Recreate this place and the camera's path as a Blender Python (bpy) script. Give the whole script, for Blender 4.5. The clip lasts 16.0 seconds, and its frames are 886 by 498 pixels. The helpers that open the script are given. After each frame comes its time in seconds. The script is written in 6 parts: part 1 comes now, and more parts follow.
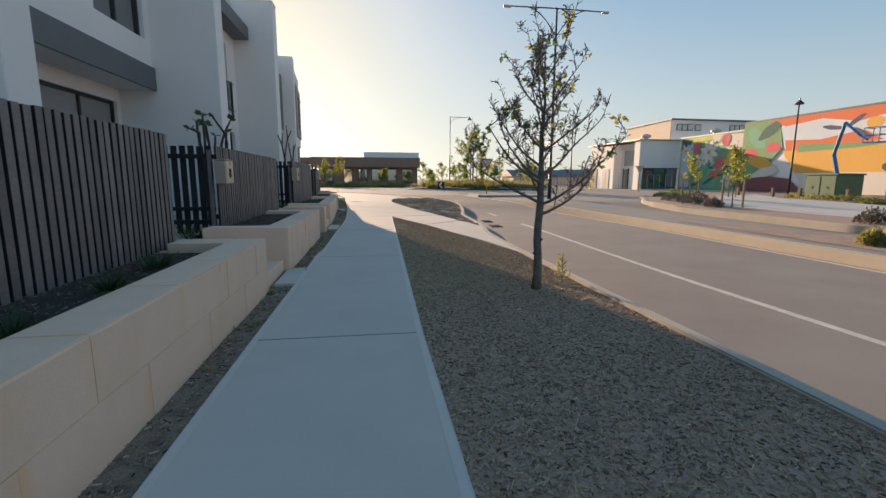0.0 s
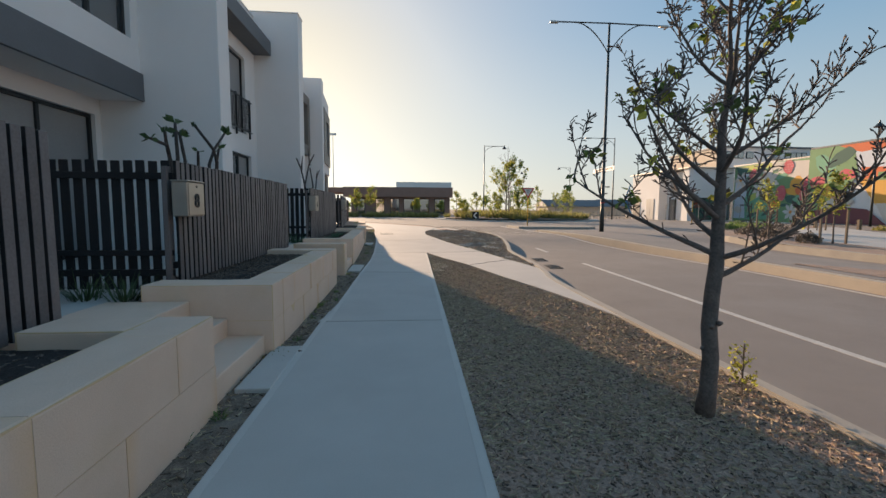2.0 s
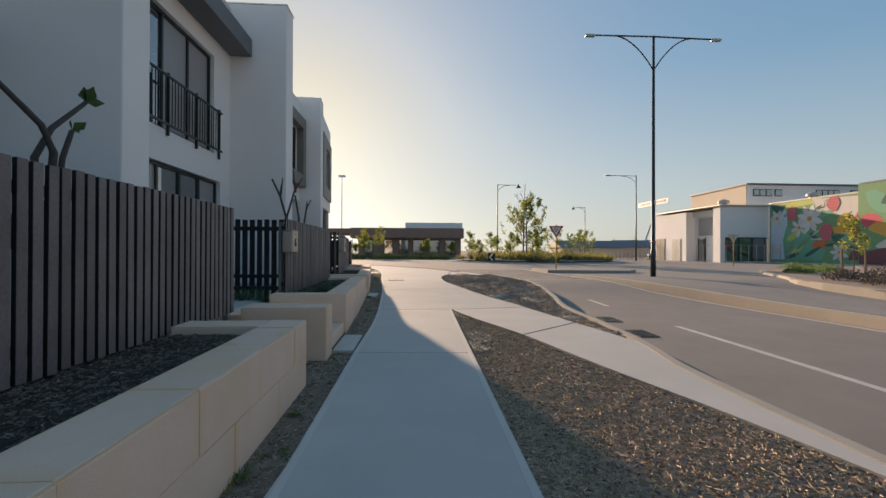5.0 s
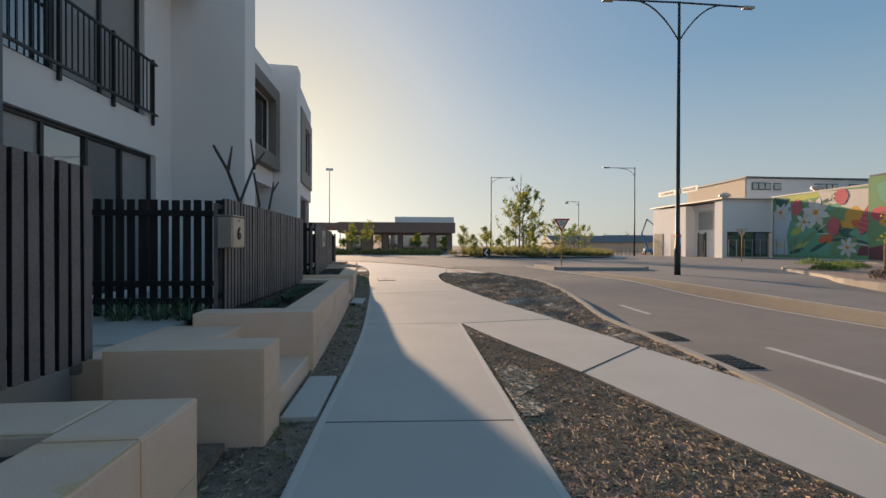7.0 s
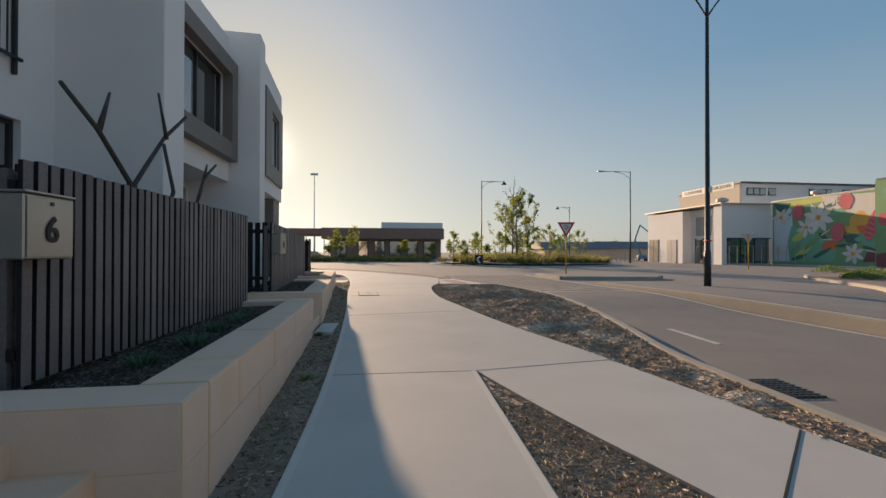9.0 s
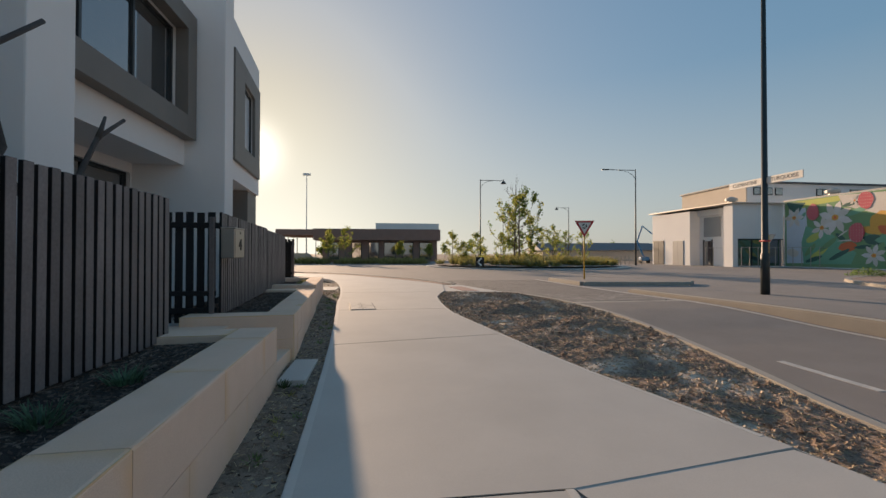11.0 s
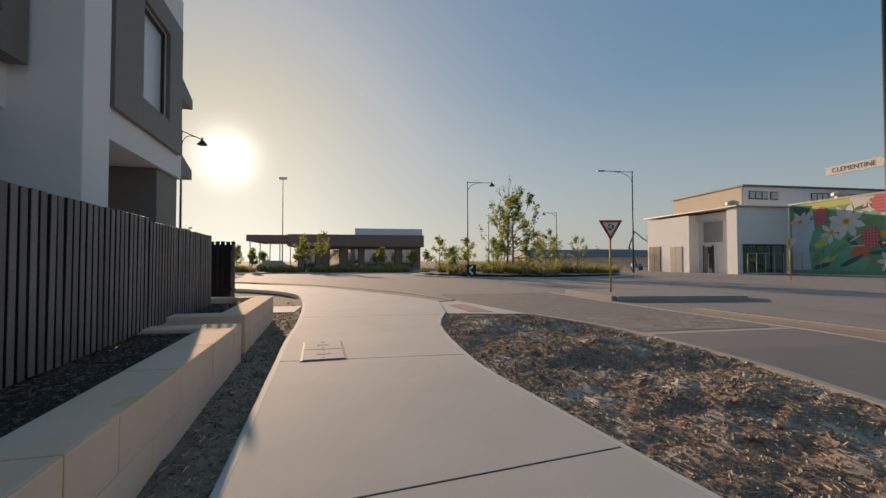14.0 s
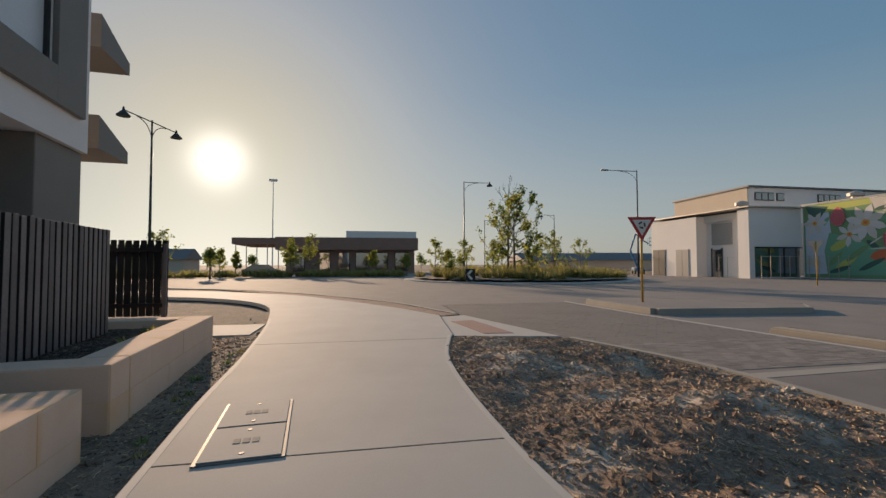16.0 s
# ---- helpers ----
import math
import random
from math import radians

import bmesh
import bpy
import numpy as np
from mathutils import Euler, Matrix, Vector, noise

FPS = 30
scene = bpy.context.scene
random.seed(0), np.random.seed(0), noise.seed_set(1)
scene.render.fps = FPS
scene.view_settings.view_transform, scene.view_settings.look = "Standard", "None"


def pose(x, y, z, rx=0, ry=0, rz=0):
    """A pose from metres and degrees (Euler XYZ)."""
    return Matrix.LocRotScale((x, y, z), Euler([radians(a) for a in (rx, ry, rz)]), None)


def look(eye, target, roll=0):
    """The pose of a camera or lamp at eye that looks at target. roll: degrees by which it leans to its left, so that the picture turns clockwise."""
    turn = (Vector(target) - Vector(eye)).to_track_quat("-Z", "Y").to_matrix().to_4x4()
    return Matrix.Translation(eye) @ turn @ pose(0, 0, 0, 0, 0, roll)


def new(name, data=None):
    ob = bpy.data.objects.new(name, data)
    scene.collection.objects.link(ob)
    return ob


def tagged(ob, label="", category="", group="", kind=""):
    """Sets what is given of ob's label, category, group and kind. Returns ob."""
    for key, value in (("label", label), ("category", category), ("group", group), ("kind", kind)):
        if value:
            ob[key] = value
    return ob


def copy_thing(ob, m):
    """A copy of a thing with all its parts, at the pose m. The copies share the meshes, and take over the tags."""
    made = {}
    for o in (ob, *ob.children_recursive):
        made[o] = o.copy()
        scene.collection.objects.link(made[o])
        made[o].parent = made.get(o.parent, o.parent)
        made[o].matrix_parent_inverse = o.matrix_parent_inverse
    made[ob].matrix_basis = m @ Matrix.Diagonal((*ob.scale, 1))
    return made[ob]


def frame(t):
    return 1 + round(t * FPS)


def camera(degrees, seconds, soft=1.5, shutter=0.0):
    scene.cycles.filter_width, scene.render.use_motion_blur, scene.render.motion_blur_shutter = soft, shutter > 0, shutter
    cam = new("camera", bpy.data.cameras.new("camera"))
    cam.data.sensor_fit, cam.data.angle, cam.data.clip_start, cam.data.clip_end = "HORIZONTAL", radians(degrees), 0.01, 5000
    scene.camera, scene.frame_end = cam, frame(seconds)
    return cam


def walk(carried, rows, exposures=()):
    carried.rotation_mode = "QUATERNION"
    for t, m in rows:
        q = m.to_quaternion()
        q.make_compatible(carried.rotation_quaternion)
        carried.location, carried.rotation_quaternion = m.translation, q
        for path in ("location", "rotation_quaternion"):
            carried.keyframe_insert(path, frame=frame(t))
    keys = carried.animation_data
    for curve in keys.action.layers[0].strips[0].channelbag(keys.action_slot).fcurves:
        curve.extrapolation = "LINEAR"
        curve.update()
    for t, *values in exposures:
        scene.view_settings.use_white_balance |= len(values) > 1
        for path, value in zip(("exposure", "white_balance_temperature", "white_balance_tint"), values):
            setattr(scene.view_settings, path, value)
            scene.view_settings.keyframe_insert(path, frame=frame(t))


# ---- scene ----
cam = camera(90.6, 16.0)
METRES, EYE, TILT, LEAN, TURN = 20.0, 1.3825, 0.0, 0.0, -8.9
ROWS = [
    (0.0, 0.0, 0.0, 0.0, 0.04, -9.02, -0.24),
    (0.5, -0.0028, 0.0318, 0.0001, 0.88, -8.82, -0.24),
    (1.0, -0.0086, 0.064, 0.0003, 2.03, -8.36, -0.25),
    (1.5, -0.0137, 0.0948, 0.0004, 3.06, -7.27, -0.28),
    (2.0, -0.0208, 0.1261, 0.0005, 4.04, -5.19, -0.36),
    (2.5, -0.0254, 0.1555, 0.0005, 4.77, -2.83, -0.38),
    (3.0, -0.0348, 0.1861, 0.0001, 5.36, -0.71, -0.42),
    (3.5, -0.0383, 0.2158, -0.0003, 5.62, 0.33, -0.36),
    (4.0, -0.0461, 0.2474, -0.0004, 5.59, 0.58, -0.31),
    (6.5, -0.0761, 0.3932, -0.0014, 3.94, -0.45, -0.18),
    (7.0, -0.0842, 0.4245, -0.0009, 3.68, -0.42, -0.18),
    (7.5, -0.0891, 0.4536, -0.001, 3.35, -0.27, -0.16),
    (8.0, -0.0956, 0.4873, -0.0003, 2.96, -0.04, -0.16),
    (8.5, -0.0989, 0.517, -0.0004, 2.5, 0.23, -0.14),
    (9.0, -0.1027, 0.5499, -0.0004, 1.99, 0.44, -0.13),
    (11.5, -0.1337, 0.6998, 0.0009, 1.17, 0.77, -0.08),
    (12.0, -0.1392, 0.7318, 0.0011, 1.2, 0.95, -0.06),
    (12.5, -0.1431, 0.7616, 0.0007, 0.94, 1.1, -0.04),
    (13.0, -0.1464, 0.7951, 0.0012, 0.33, 1.27, -0.03),
    (13.5, -0.1519, 0.8255, 0.001, -0.45, 1.42, -0.03),
    (14.0, -0.1544, 0.8588, 0.0016, -1.33, 1.57, 0.06),
    (14.5, -0.1577, 0.8882, 0.0016, -1.89, 1.66, 0.1),
    (15.0, -0.1577, 0.9212, 0.0022, -2.21, 1.81, 0.11),
    (15.5, -0.162, 0.9513, 0.002, -2.25, 1.92, 0.13),
    (16.0, -0.1618, 0.9841, 0.0031, -2.18, 2.04, 0.13),
]
walk(cam, [(t, pose(0, 0, EYE, TILT, LEAN, TURN) @ pose(METRES * x, METRES * y, METRES * z, 90 + pitch, roll, yaw)) for t, x, y, z, yaw, pitch, roll in ROWS],
     exposures=[(0.0, 0.82, 6480, 10), (3.0, 0.69, 6450, 10), (7.0, 0.48, 6380, 10), (9.0, 0.38, 6420, 10), (12.5, 0.32, 6480, 10), (16.0, 0.06, 6450, 10)])

# ---- light ----
SUN_DIR = Vector((-0.272, 0.939, 0.210)).normalized()
world = bpy.data.worlds.new("sky")
scene.world = world
world.use_nodes = True
wn, wl = world.node_tree.nodes, world.node_tree.links
sky = wn.new("ShaderNodeTexSky")
sky.sky_type, sky.sun_disc = "NISHITA", False
sky.sun_elevation = math.asin(SUN_DIR.z)
sky.sun_rotation = math.atan2(SUN_DIR.x, SUN_DIR.y)
sky.air_density, sky.dust_density, sky.ozone_density = 1.0, 1.2, 1.5
hazed = wn.new("ShaderNodeGamma")
hazed.inputs[1].default_value = 0.335
tint = wn.new("ShaderNodeMix")
tint.data_type, tint.blend_type = "RGBA", "MULTIPLY"
tint.inputs["Factor"].default_value = 1.0
tint.inputs["B"].default_value = (0.955, 1.0, 1.03, 1)
wl.new(sky.outputs[0], hazed.inputs[0])
rich = wn.new("ShaderNodeHueSaturation")
wl.new(hazed.outputs[0], rich.inputs["Color"])
# paler towards the hazy horizon
spot, lift, haze = wn.new("ShaderNodeTexCoord"), wn.new("ShaderNodeSeparateXYZ"), wn.new("ShaderNodeMapRange")
wl.new(spot.outputs["Generated"], lift.inputs[0])
wl.new(lift.outputs[2], haze.inputs[0])
haze.inputs[1].default_value, haze.inputs[2].default_value = 0.0, 0.36
haze.inputs[3].default_value, haze.inputs[4].default_value = 0.62, 2.45
wl.new(haze.outputs[0], rich.inputs["Saturation"])
wl.new(rich.outputs[0], tint.inputs["A"])
# the glare of the low sun in the haze round it
coord, aim, near_sun, fall = wn.new("ShaderNodeTexCoord"), wn.new("ShaderNodeVectorMath"), wn.new("ShaderNodeMath"), wn.new("ShaderNodeMath")
aim.operation, near_sun.operation, fall.operation = "DOT_PRODUCT", "POWER", "MULTIPLY"
aim.inputs[1].default_value = SUN_DIR
near_sun.inputs[1].default_value, near_sun.use_clamp = 900.0, True
fall.inputs[1].default_value = 4.0
glare = wn.new("ShaderNodeMix")
glare.data_type, glare.blend_type = "RGBA", "ADD"
glare.inputs["B"].default_value = (1.0, 0.92, 0.82, 1)
wl.new(coord.outputs["Generated"], aim.inputs[0])
wl.new(aim.outputs["Value"], near_sun.inputs[0])
wl.new(near_sun.outputs[0], fall.inputs[0])
glare.clamp_factor = False
wl.new(fall.outputs[0], glare.inputs["Factor"])
wl.new(tint.outputs["Result"], glare.inputs["A"])
wl.new(glare.outputs["Result"], wn["Background"].inputs[0])
wn["Background"].inputs[1].default_value = 0.224
sun_lamp = bpy.data.lights.new("sun", "SUN")
sun_lamp.energy, sun_lamp.angle, sun_lamp.color = 5.0, radians(0.6), (1.0, 0.70, 0.46)
sun = new("sun", sun_lamp)
sun.matrix_world = look((0, 0, 40), Vector((0, 0, 40)) - SUN_DIR)


# ---- helpers of this place ----
def smooth_step(a, b, v):
    t = max(0.0, min(1.0, (v - a) / (b - a)))
    return t * t * (3 - 2 * t)


def G(y):
    """The height of the footpath's level at y: it climbs a little towards the corner."""
    return 0.05 * smooth_step(6, 15, y) + 0.18 * smooth_step(15, 23, y)


def link_mesh(name, bm, material, parent=None, label="", smooth=False):
    me = bpy.data.meshes.new(name)
    bm.to_mesh(me)
    bm.free()
    if smooth:
        for p in me.polygons:
            p.use_smooth = True
    for m in (material if isinstance(material, (list, tuple)) else [material]):
        me.materials.append(m)
    ob = new(name, me)
    if parent:
        ob.parent = parent
    if label:
        ob["label"] = label
    return ob


def part(name, bm, material, parent, label="", smooth=False):
    return link_mesh(name, bm, material, parent, label, smooth)


def thing(name, x, y, z, label, category, group="", kind="", turn=0):
    ob = new(name)
    ob.matrix_world = pose(x, y, z, 0, 0, turn)
    ob.empty_display_size = 0.1
    return tagged(ob, label, category, group, kind)


def box(bm, x0, x1, y0, y1, z0, z1, bevel=0.0, m=None):
    """A box between the given faces, with its edges bevelled."""
    vs = [bm.verts.new(c) for c in ((x0, y0, z0), (x1, y0, z0), (x1, y1, z0), (x0, y1, z0), (x0, y0, z1), (x1, y0, z1), (x1, y1, z1), (x0, y1, z1))]
    fs = [bm.faces.new([vs[i] for i in f]) for f in ((0, 3, 2, 1), (4, 5, 6, 7), (0, 1, 5, 4), (1, 2, 6, 5), (2, 3, 7, 6), (3, 0, 4, 7))]
    if m is not None:
        bmesh.ops.transform(bm, matrix=m, verts=vs)
    if bevel:
        es = {e for f in fs for e in f.edges}
        bmesh.ops.bevel(bm, geom=list(es), offset=bevel, segments=1 if bevel < 0.012 else 2, affect="EDGES", profile=0.6)
    return fs


def boxmesh(x0, x1, y0, y1, z0, z1, bevel=0.0):
    bm = bmesh.new()
    box(bm, x0, x1, y0, y1, z0, z1, bevel)
    return bm


def tube(bm, pts, radii, sides=8, cap=True):
    """A tapered tube along a line of points."""
    rings, pts = [], [Vector(p) for p in pts]
    side = Vector((1, 0, 0))
    for i, p in enumerate(pts):
        d = (pts[min(i + 1, len(pts) - 1)] - pts[max(i - 1, 0)]).normalized()
        side = (side - d * side.dot(d))
        if side.length < 1e-3:
            side = d.orthogonal()
        side.normalize()
        up = d.cross(side)
        r = radii[i] if isinstance(radii, (list, tuple)) else radii
        rings.append([bm.verts.new(p + (side * math.cos(a) + up * math.sin(a)) * r) for a in [2 * math.pi * k / sides for k in range(sides)]])
    for a, b in zip(rings, rings[1:]):
        for k in range(sides):
            bm.faces.new((a[k], a[(k + 1) % sides], b[(k + 1) % sides], b[k]))
    if cap:
        bm.faces.new(rings[0][::-1])
        bm.faces.new(rings[-1])


def prism(pts, z0, z1, bevel=0.0):
    bm = bmesh.new()
    lo = [bm.verts.new((x, y, z0)) for x, y in pts]
    hi = [bm.verts.new((x, y, z1)) for x, y in pts]
    n = len(pts)
    area = sum(pts[i][0] * pts[(i + 1) % n][1] - pts[(i + 1) % n][0] * pts[i][1] for i in range(n))
    top = bm.faces.new(hi)
    bm.faces.new(lo[::-1])
    for i in range(n):
        bm.faces.new((lo[i], lo[(i + 1) % n], hi[(i + 1) % n], hi[i]))
    if area < 0:
        bmesh.ops.reverse_faces(bm, faces=bm.faces)
    if bevel:
        bmesh.ops.bevel(bm, geom=list(top.edges), offset=bevel, segments=2, affect="EDGES")
    return bm


def follow(bm, step=1.0):
    """Cut a mesh across y and lift it by the ground's climb."""
    for k in range(19):
        geom = bm.verts[:] + bm.edges[:] + bm.faces[:]
        bmesh.ops.bisect_plane(bm, geom=geom, plane_co=(0, 6 + k, 0), plane_no=(0, 1, 0), dist=1e-5)
    for v in bm.verts:
        v.co.z += G(v.co.y)
    return bm


def slab(name, pts, z, thick, material, bevel=0.0, parent=None, label=""):
    return link_mesh(name, follow(prism(pts, z - thick, z, bevel)), material, parent, label)


def strip(line, w0, w1):
    """The outline of a band along a line, from w0 to w1 to its right."""
    out, n = ([], []), len(line)
    for i, (x, y) in enumerate(line):
        a, b = Vector(line[max(i - 1, 0)]), Vector(line[min(i + 1, n - 1)])
        d = (b - a).normalized()
        r = Vector((d.y, -d.x))
        out[0].append((x + r.x * w0, y + r.y * w0))
        out[1].append((x + r.x * w1, y + r.y * w1))
    return out[0] + out[1][::-1]


def curve_line(pts, per=6):
    """A smooth line through the points."""
    pts = [Vector(p) for p in pts]
    pts = [2 * pts[0] - pts[1]] + pts + [2 * pts[-1] - pts[-2]]
    res = []
    for i in range(1, len(pts) - 2):
        a, b, c, d = pts[i - 1:i + 3]
        for k in range(per):
            t = k / per
            res.append(tuple(0.5 * ((2 * b) + (c - a) * t + (2 * a - 5 * b + 4 * c - d) * t * t + (3 * b - a - 3 * c + d) * t ** 3)))
    return res + [tuple(pts[-2])]


# ---- materials ----
def surface(name, col, rough=0.8, col2=None, scale=2.0, fine=60.0, var=0.35, bump=0.15, metal=0.0, rnd=0.0, bump_dist=0.01, spec=0.5, stain=None, stain_scale=1.2, stain_amt=0.5, island=None):
    """A worn surface: two scales of colour noise, a stain of its own shape, fine relief."""
    m = bpy.data.materials.new(name)
    m.use_nodes = True
    n, l = m.node_tree.nodes, m.node_tree.links
    b = n["Principled BSDF"]
    b.inputs["Roughness"].default_value, b.inputs["Metallic"].default_value = rough, metal
    b.inputs["Specular IOR Level"].default_value = spec
    geo = n.new("ShaderNodeNewGeometry")
    big, small = n.new("ShaderNodeTexNoise"), n.new("ShaderNodeTexNoise")
    for t, s, d in ((big, scale, 6), (small, fine, 4)):
        t.inputs["Scale"].default_value, t.inputs["Detail"].default_value, t.inputs["Roughness"].default_value = s, d, 0.6
        l.new(geo.outputs["Position"], t.inputs["Vector"])
    add = n.new("ShaderNodeMath")
    add.operation = "ADD"
    l.new(big.outputs[0], add.inputs[0])
    l.new(small.outputs[0], add.inputs[1])
    ramp = n.new("ShaderNodeMapRange")
    ramp.inputs[1].default_value, ramp.inputs[2].default_value = 0.72, 1.28
    l.new(add.outputs[0], ramp.inputs[0])
    mix = n.new("ShaderNodeMix")
    mix.data_type = "RGBA"
    col2 = col2 or tuple(c * (1 - var) for c in col)
    mix.inputs["A"].default_value, mix.inputs["B"].default_value = (*col2, 1), (*col, 1)
    l.new(ramp.outputs[0], mix.inputs["Factor"])
    out = mix.outputs["Result"]
    if stain:
        st = n.new("ShaderNodeTexNoise")
        st.inputs["Scale"].default_value, st.inputs["Detail"].default_value = stain_scale, 5
        l.new(geo.outputs["Position"], st.inputs["Vector"])
        sr = n.new("ShaderNodeMapRange")
        sr.inputs[1].default_value, sr.inputs[2].default_value, sr.inputs[4].default_value = 0.52, 0.68, stain_amt
        l.new(st.outputs[0], sr.inputs[0])
        sm = n.new("ShaderNodeMix")
        sm.data_type = "RGBA"
        l.new(sr.outputs[0], sm.inputs["Factor"])
        l.new(out, sm.inputs["A"])
        sm.inputs["B"].default_value = (*stain, 1)
        out = sm.outputs["Result"]
    if rnd:
        info = n.new("ShaderNodeObjectInfo")
        hsv = n.new("ShaderNodeHueSaturation")
        mr = n.new("ShaderNodeMapRange")
        mr.inputs[3].default_value, mr.inputs[4].default_value = 1 - rnd, 1 + rnd
        l.new(info.outputs["Random"], mr.inputs[0])
        l.new(mr.outputs[0], hsv.inputs["Value"])
        l.new(out, hsv.inputs["Color"])
        out = hsv.outputs[0]
    if island:
        isl_geo, isl_hsv, isl_map = n.new("ShaderNodeNewGeometry"), n.new("ShaderNodeHueSaturation"), n.new("ShaderNodeMapRange")
        isl_map.inputs[3].default_value, isl_map.inputs[4].default_value = island
        l.new(isl_geo.outputs["Random Per Island"], isl_map.inputs[0])
        l.new(isl_map.outputs[0], isl_hsv.inputs["Value"])
        l.new(out, isl_hsv.inputs["Color"])
        out = isl_hsv.outputs[0]
    l.new(out, b.inputs["Base Color"])
    if bump:
        bp = n.new("ShaderNodeBump")
        bp.inputs["Strength"].default_value, bp.inputs["Distance"].default_value = bump, bump_dist
        l.new(small.outputs[0], bp.inputs["Height"])
        l.new(bp.outputs[0], b.inputs["Normal"])
    return m


def leaf_material(name, col, col2, trans=0.35):
    m = surface(name, col, 0.55, col2, 6, 40, bump=0)
    n, l = m.node_tree.nodes, m.node_tree.links
    b, o = n["Principled BSDF"], n["Material Output"]
    t, mx = n.new("ShaderNodeBsdfTranslucent"), n.new("ShaderNodeMixShader")
    src = b.inputs["Base Color"].links[0].from_socket
    info, hsv, mr = n.new("ShaderNodeNewGeometry"), n.new("ShaderNodeHueSaturation"), n.new("ShaderNodeMapRange")
    mr.inputs[3].default_value, mr.inputs[4].default_value = 0.6, 1.5
    l.new(info.outputs["Random Per Island"], mr.inputs[0])
    l.new(mr.outputs[0], hsv.inputs["Value"])
    l.new(src, hsv.inputs["Color"])
    l.new(hsv.outputs[0], b.inputs["Base Color"])
    l.new(hsv.outputs[0], t.inputs["Color"])
    mx.inputs[0].default_value = trans
    l.new(b.outputs[0], mx.inputs[1])
    l.new(t.outputs[0], mx.inputs[2])
    l.new(mx.outputs[0], o.inputs["Surface"])
    return m


def glass_material(name, tint, rough=0.03):
    """Window glass before a dim room: dark, with a clear reflection."""
    m = surface(name, tint, rough, None, 1.0, 3.0, 0.2, 0.0, spec=0.9)
    m.node_tree.nodes["Principled BSDF"].inputs["IOR"].default_value = 2.3
    return m


CONCRETE = surface("concrete_path", (0.52, 0.495, 0.455), 0.85, (0.455, 0.434, 0.40), 1.3, 120, bump=0.12, bump_dist=0.004, stain=(0.43, 0.408, 0.373), stain_scale=0.8, stain_amt=0.5)
KERB = surface("kerb_concrete", (0.42, 0.38, 0.32), 0.9, (0.33, 0.30, 0.26), 2, 90, bump=0.2)
CREAM_KERB = surface("cream_kerb", (0.48, 0.415, 0.33), 0.9, (0.40, 0.345, 0.28), 2, 90, bump=0.2)
ASPHALT = surface("asphalt", (0.255, 0.223, 0.198), 0.9, (0.21, 0.184, 0.165), 1.2, 220, bump=0.5, bump_dist=0.004, stain=(0.275, 0.247, 0.225), stain_scale=0.5)
PAVING = surface("road_paving", (0.27, 0.24, 0.215), 0.88, (0.21, 0.187, 0.168), 1.0, 90, bump=0.3, rnd=0.22)
MULCH = surface("mulch", (0.50, 0.35, 0.265), 0.95, (0.20, 0.14, 0.105), 40, 190, bump=0.6, bump_dist=0.012, stain=(0.42, 0.31, 0.245), stain_scale=0.9, stain_amt=0.45)
BED_MULCH = surface("dark_bed_mulch", (0.06, 0.047, 0.04), 0.95, (0.02, 0.016, 0.014), 30, 120, bump=0.8, bump_dist=0.02)
SOIL = surface("dug_soil", (0.40, 0.29, 0.215), 0.95, (0.12, 0.085, 0.064), 22, 120, bump=0.6, bump_dist=0.018, stain=(0.78, 0.67, 0.54), stain_scale=1.5, stain_amt=0.9)
SAND = surface("verge_sand", (0.32, 0.25, 0.19), 0.95, (0.10, 0.077, 0.058), 14, 90, bump=0.8, bump_dist=0.02, stain=(0.34, 0.30, 0.25), stain_scale=2.5)
BARK_CHIP = surface("bark_chip", (0.56, 0.41, 0.31), 0.9, (0.26, 0.18, 0.135), 30, 90, bump=0, island=(0.45, 1.45))
STRAW = surface("straw_bits", (0.66, 0.54, 0.36), 0.85, (0.40, 0.31, 0.20), 25, 90, bump=0, island=(0.55, 1.05))
DARK_STEM = surface("dark_stem", (0.085, 0.072, 0.065), 0.85, (0.05, 0.043, 0.04), 14, 60, bump=0.3)
DARK_CHIP = surface("dark_chip", (0.24, 0.175, 0.135), 0.9, (0.10, 0.074, 0.06), 30, 90, bump=0, island=(0.3, 1.5))


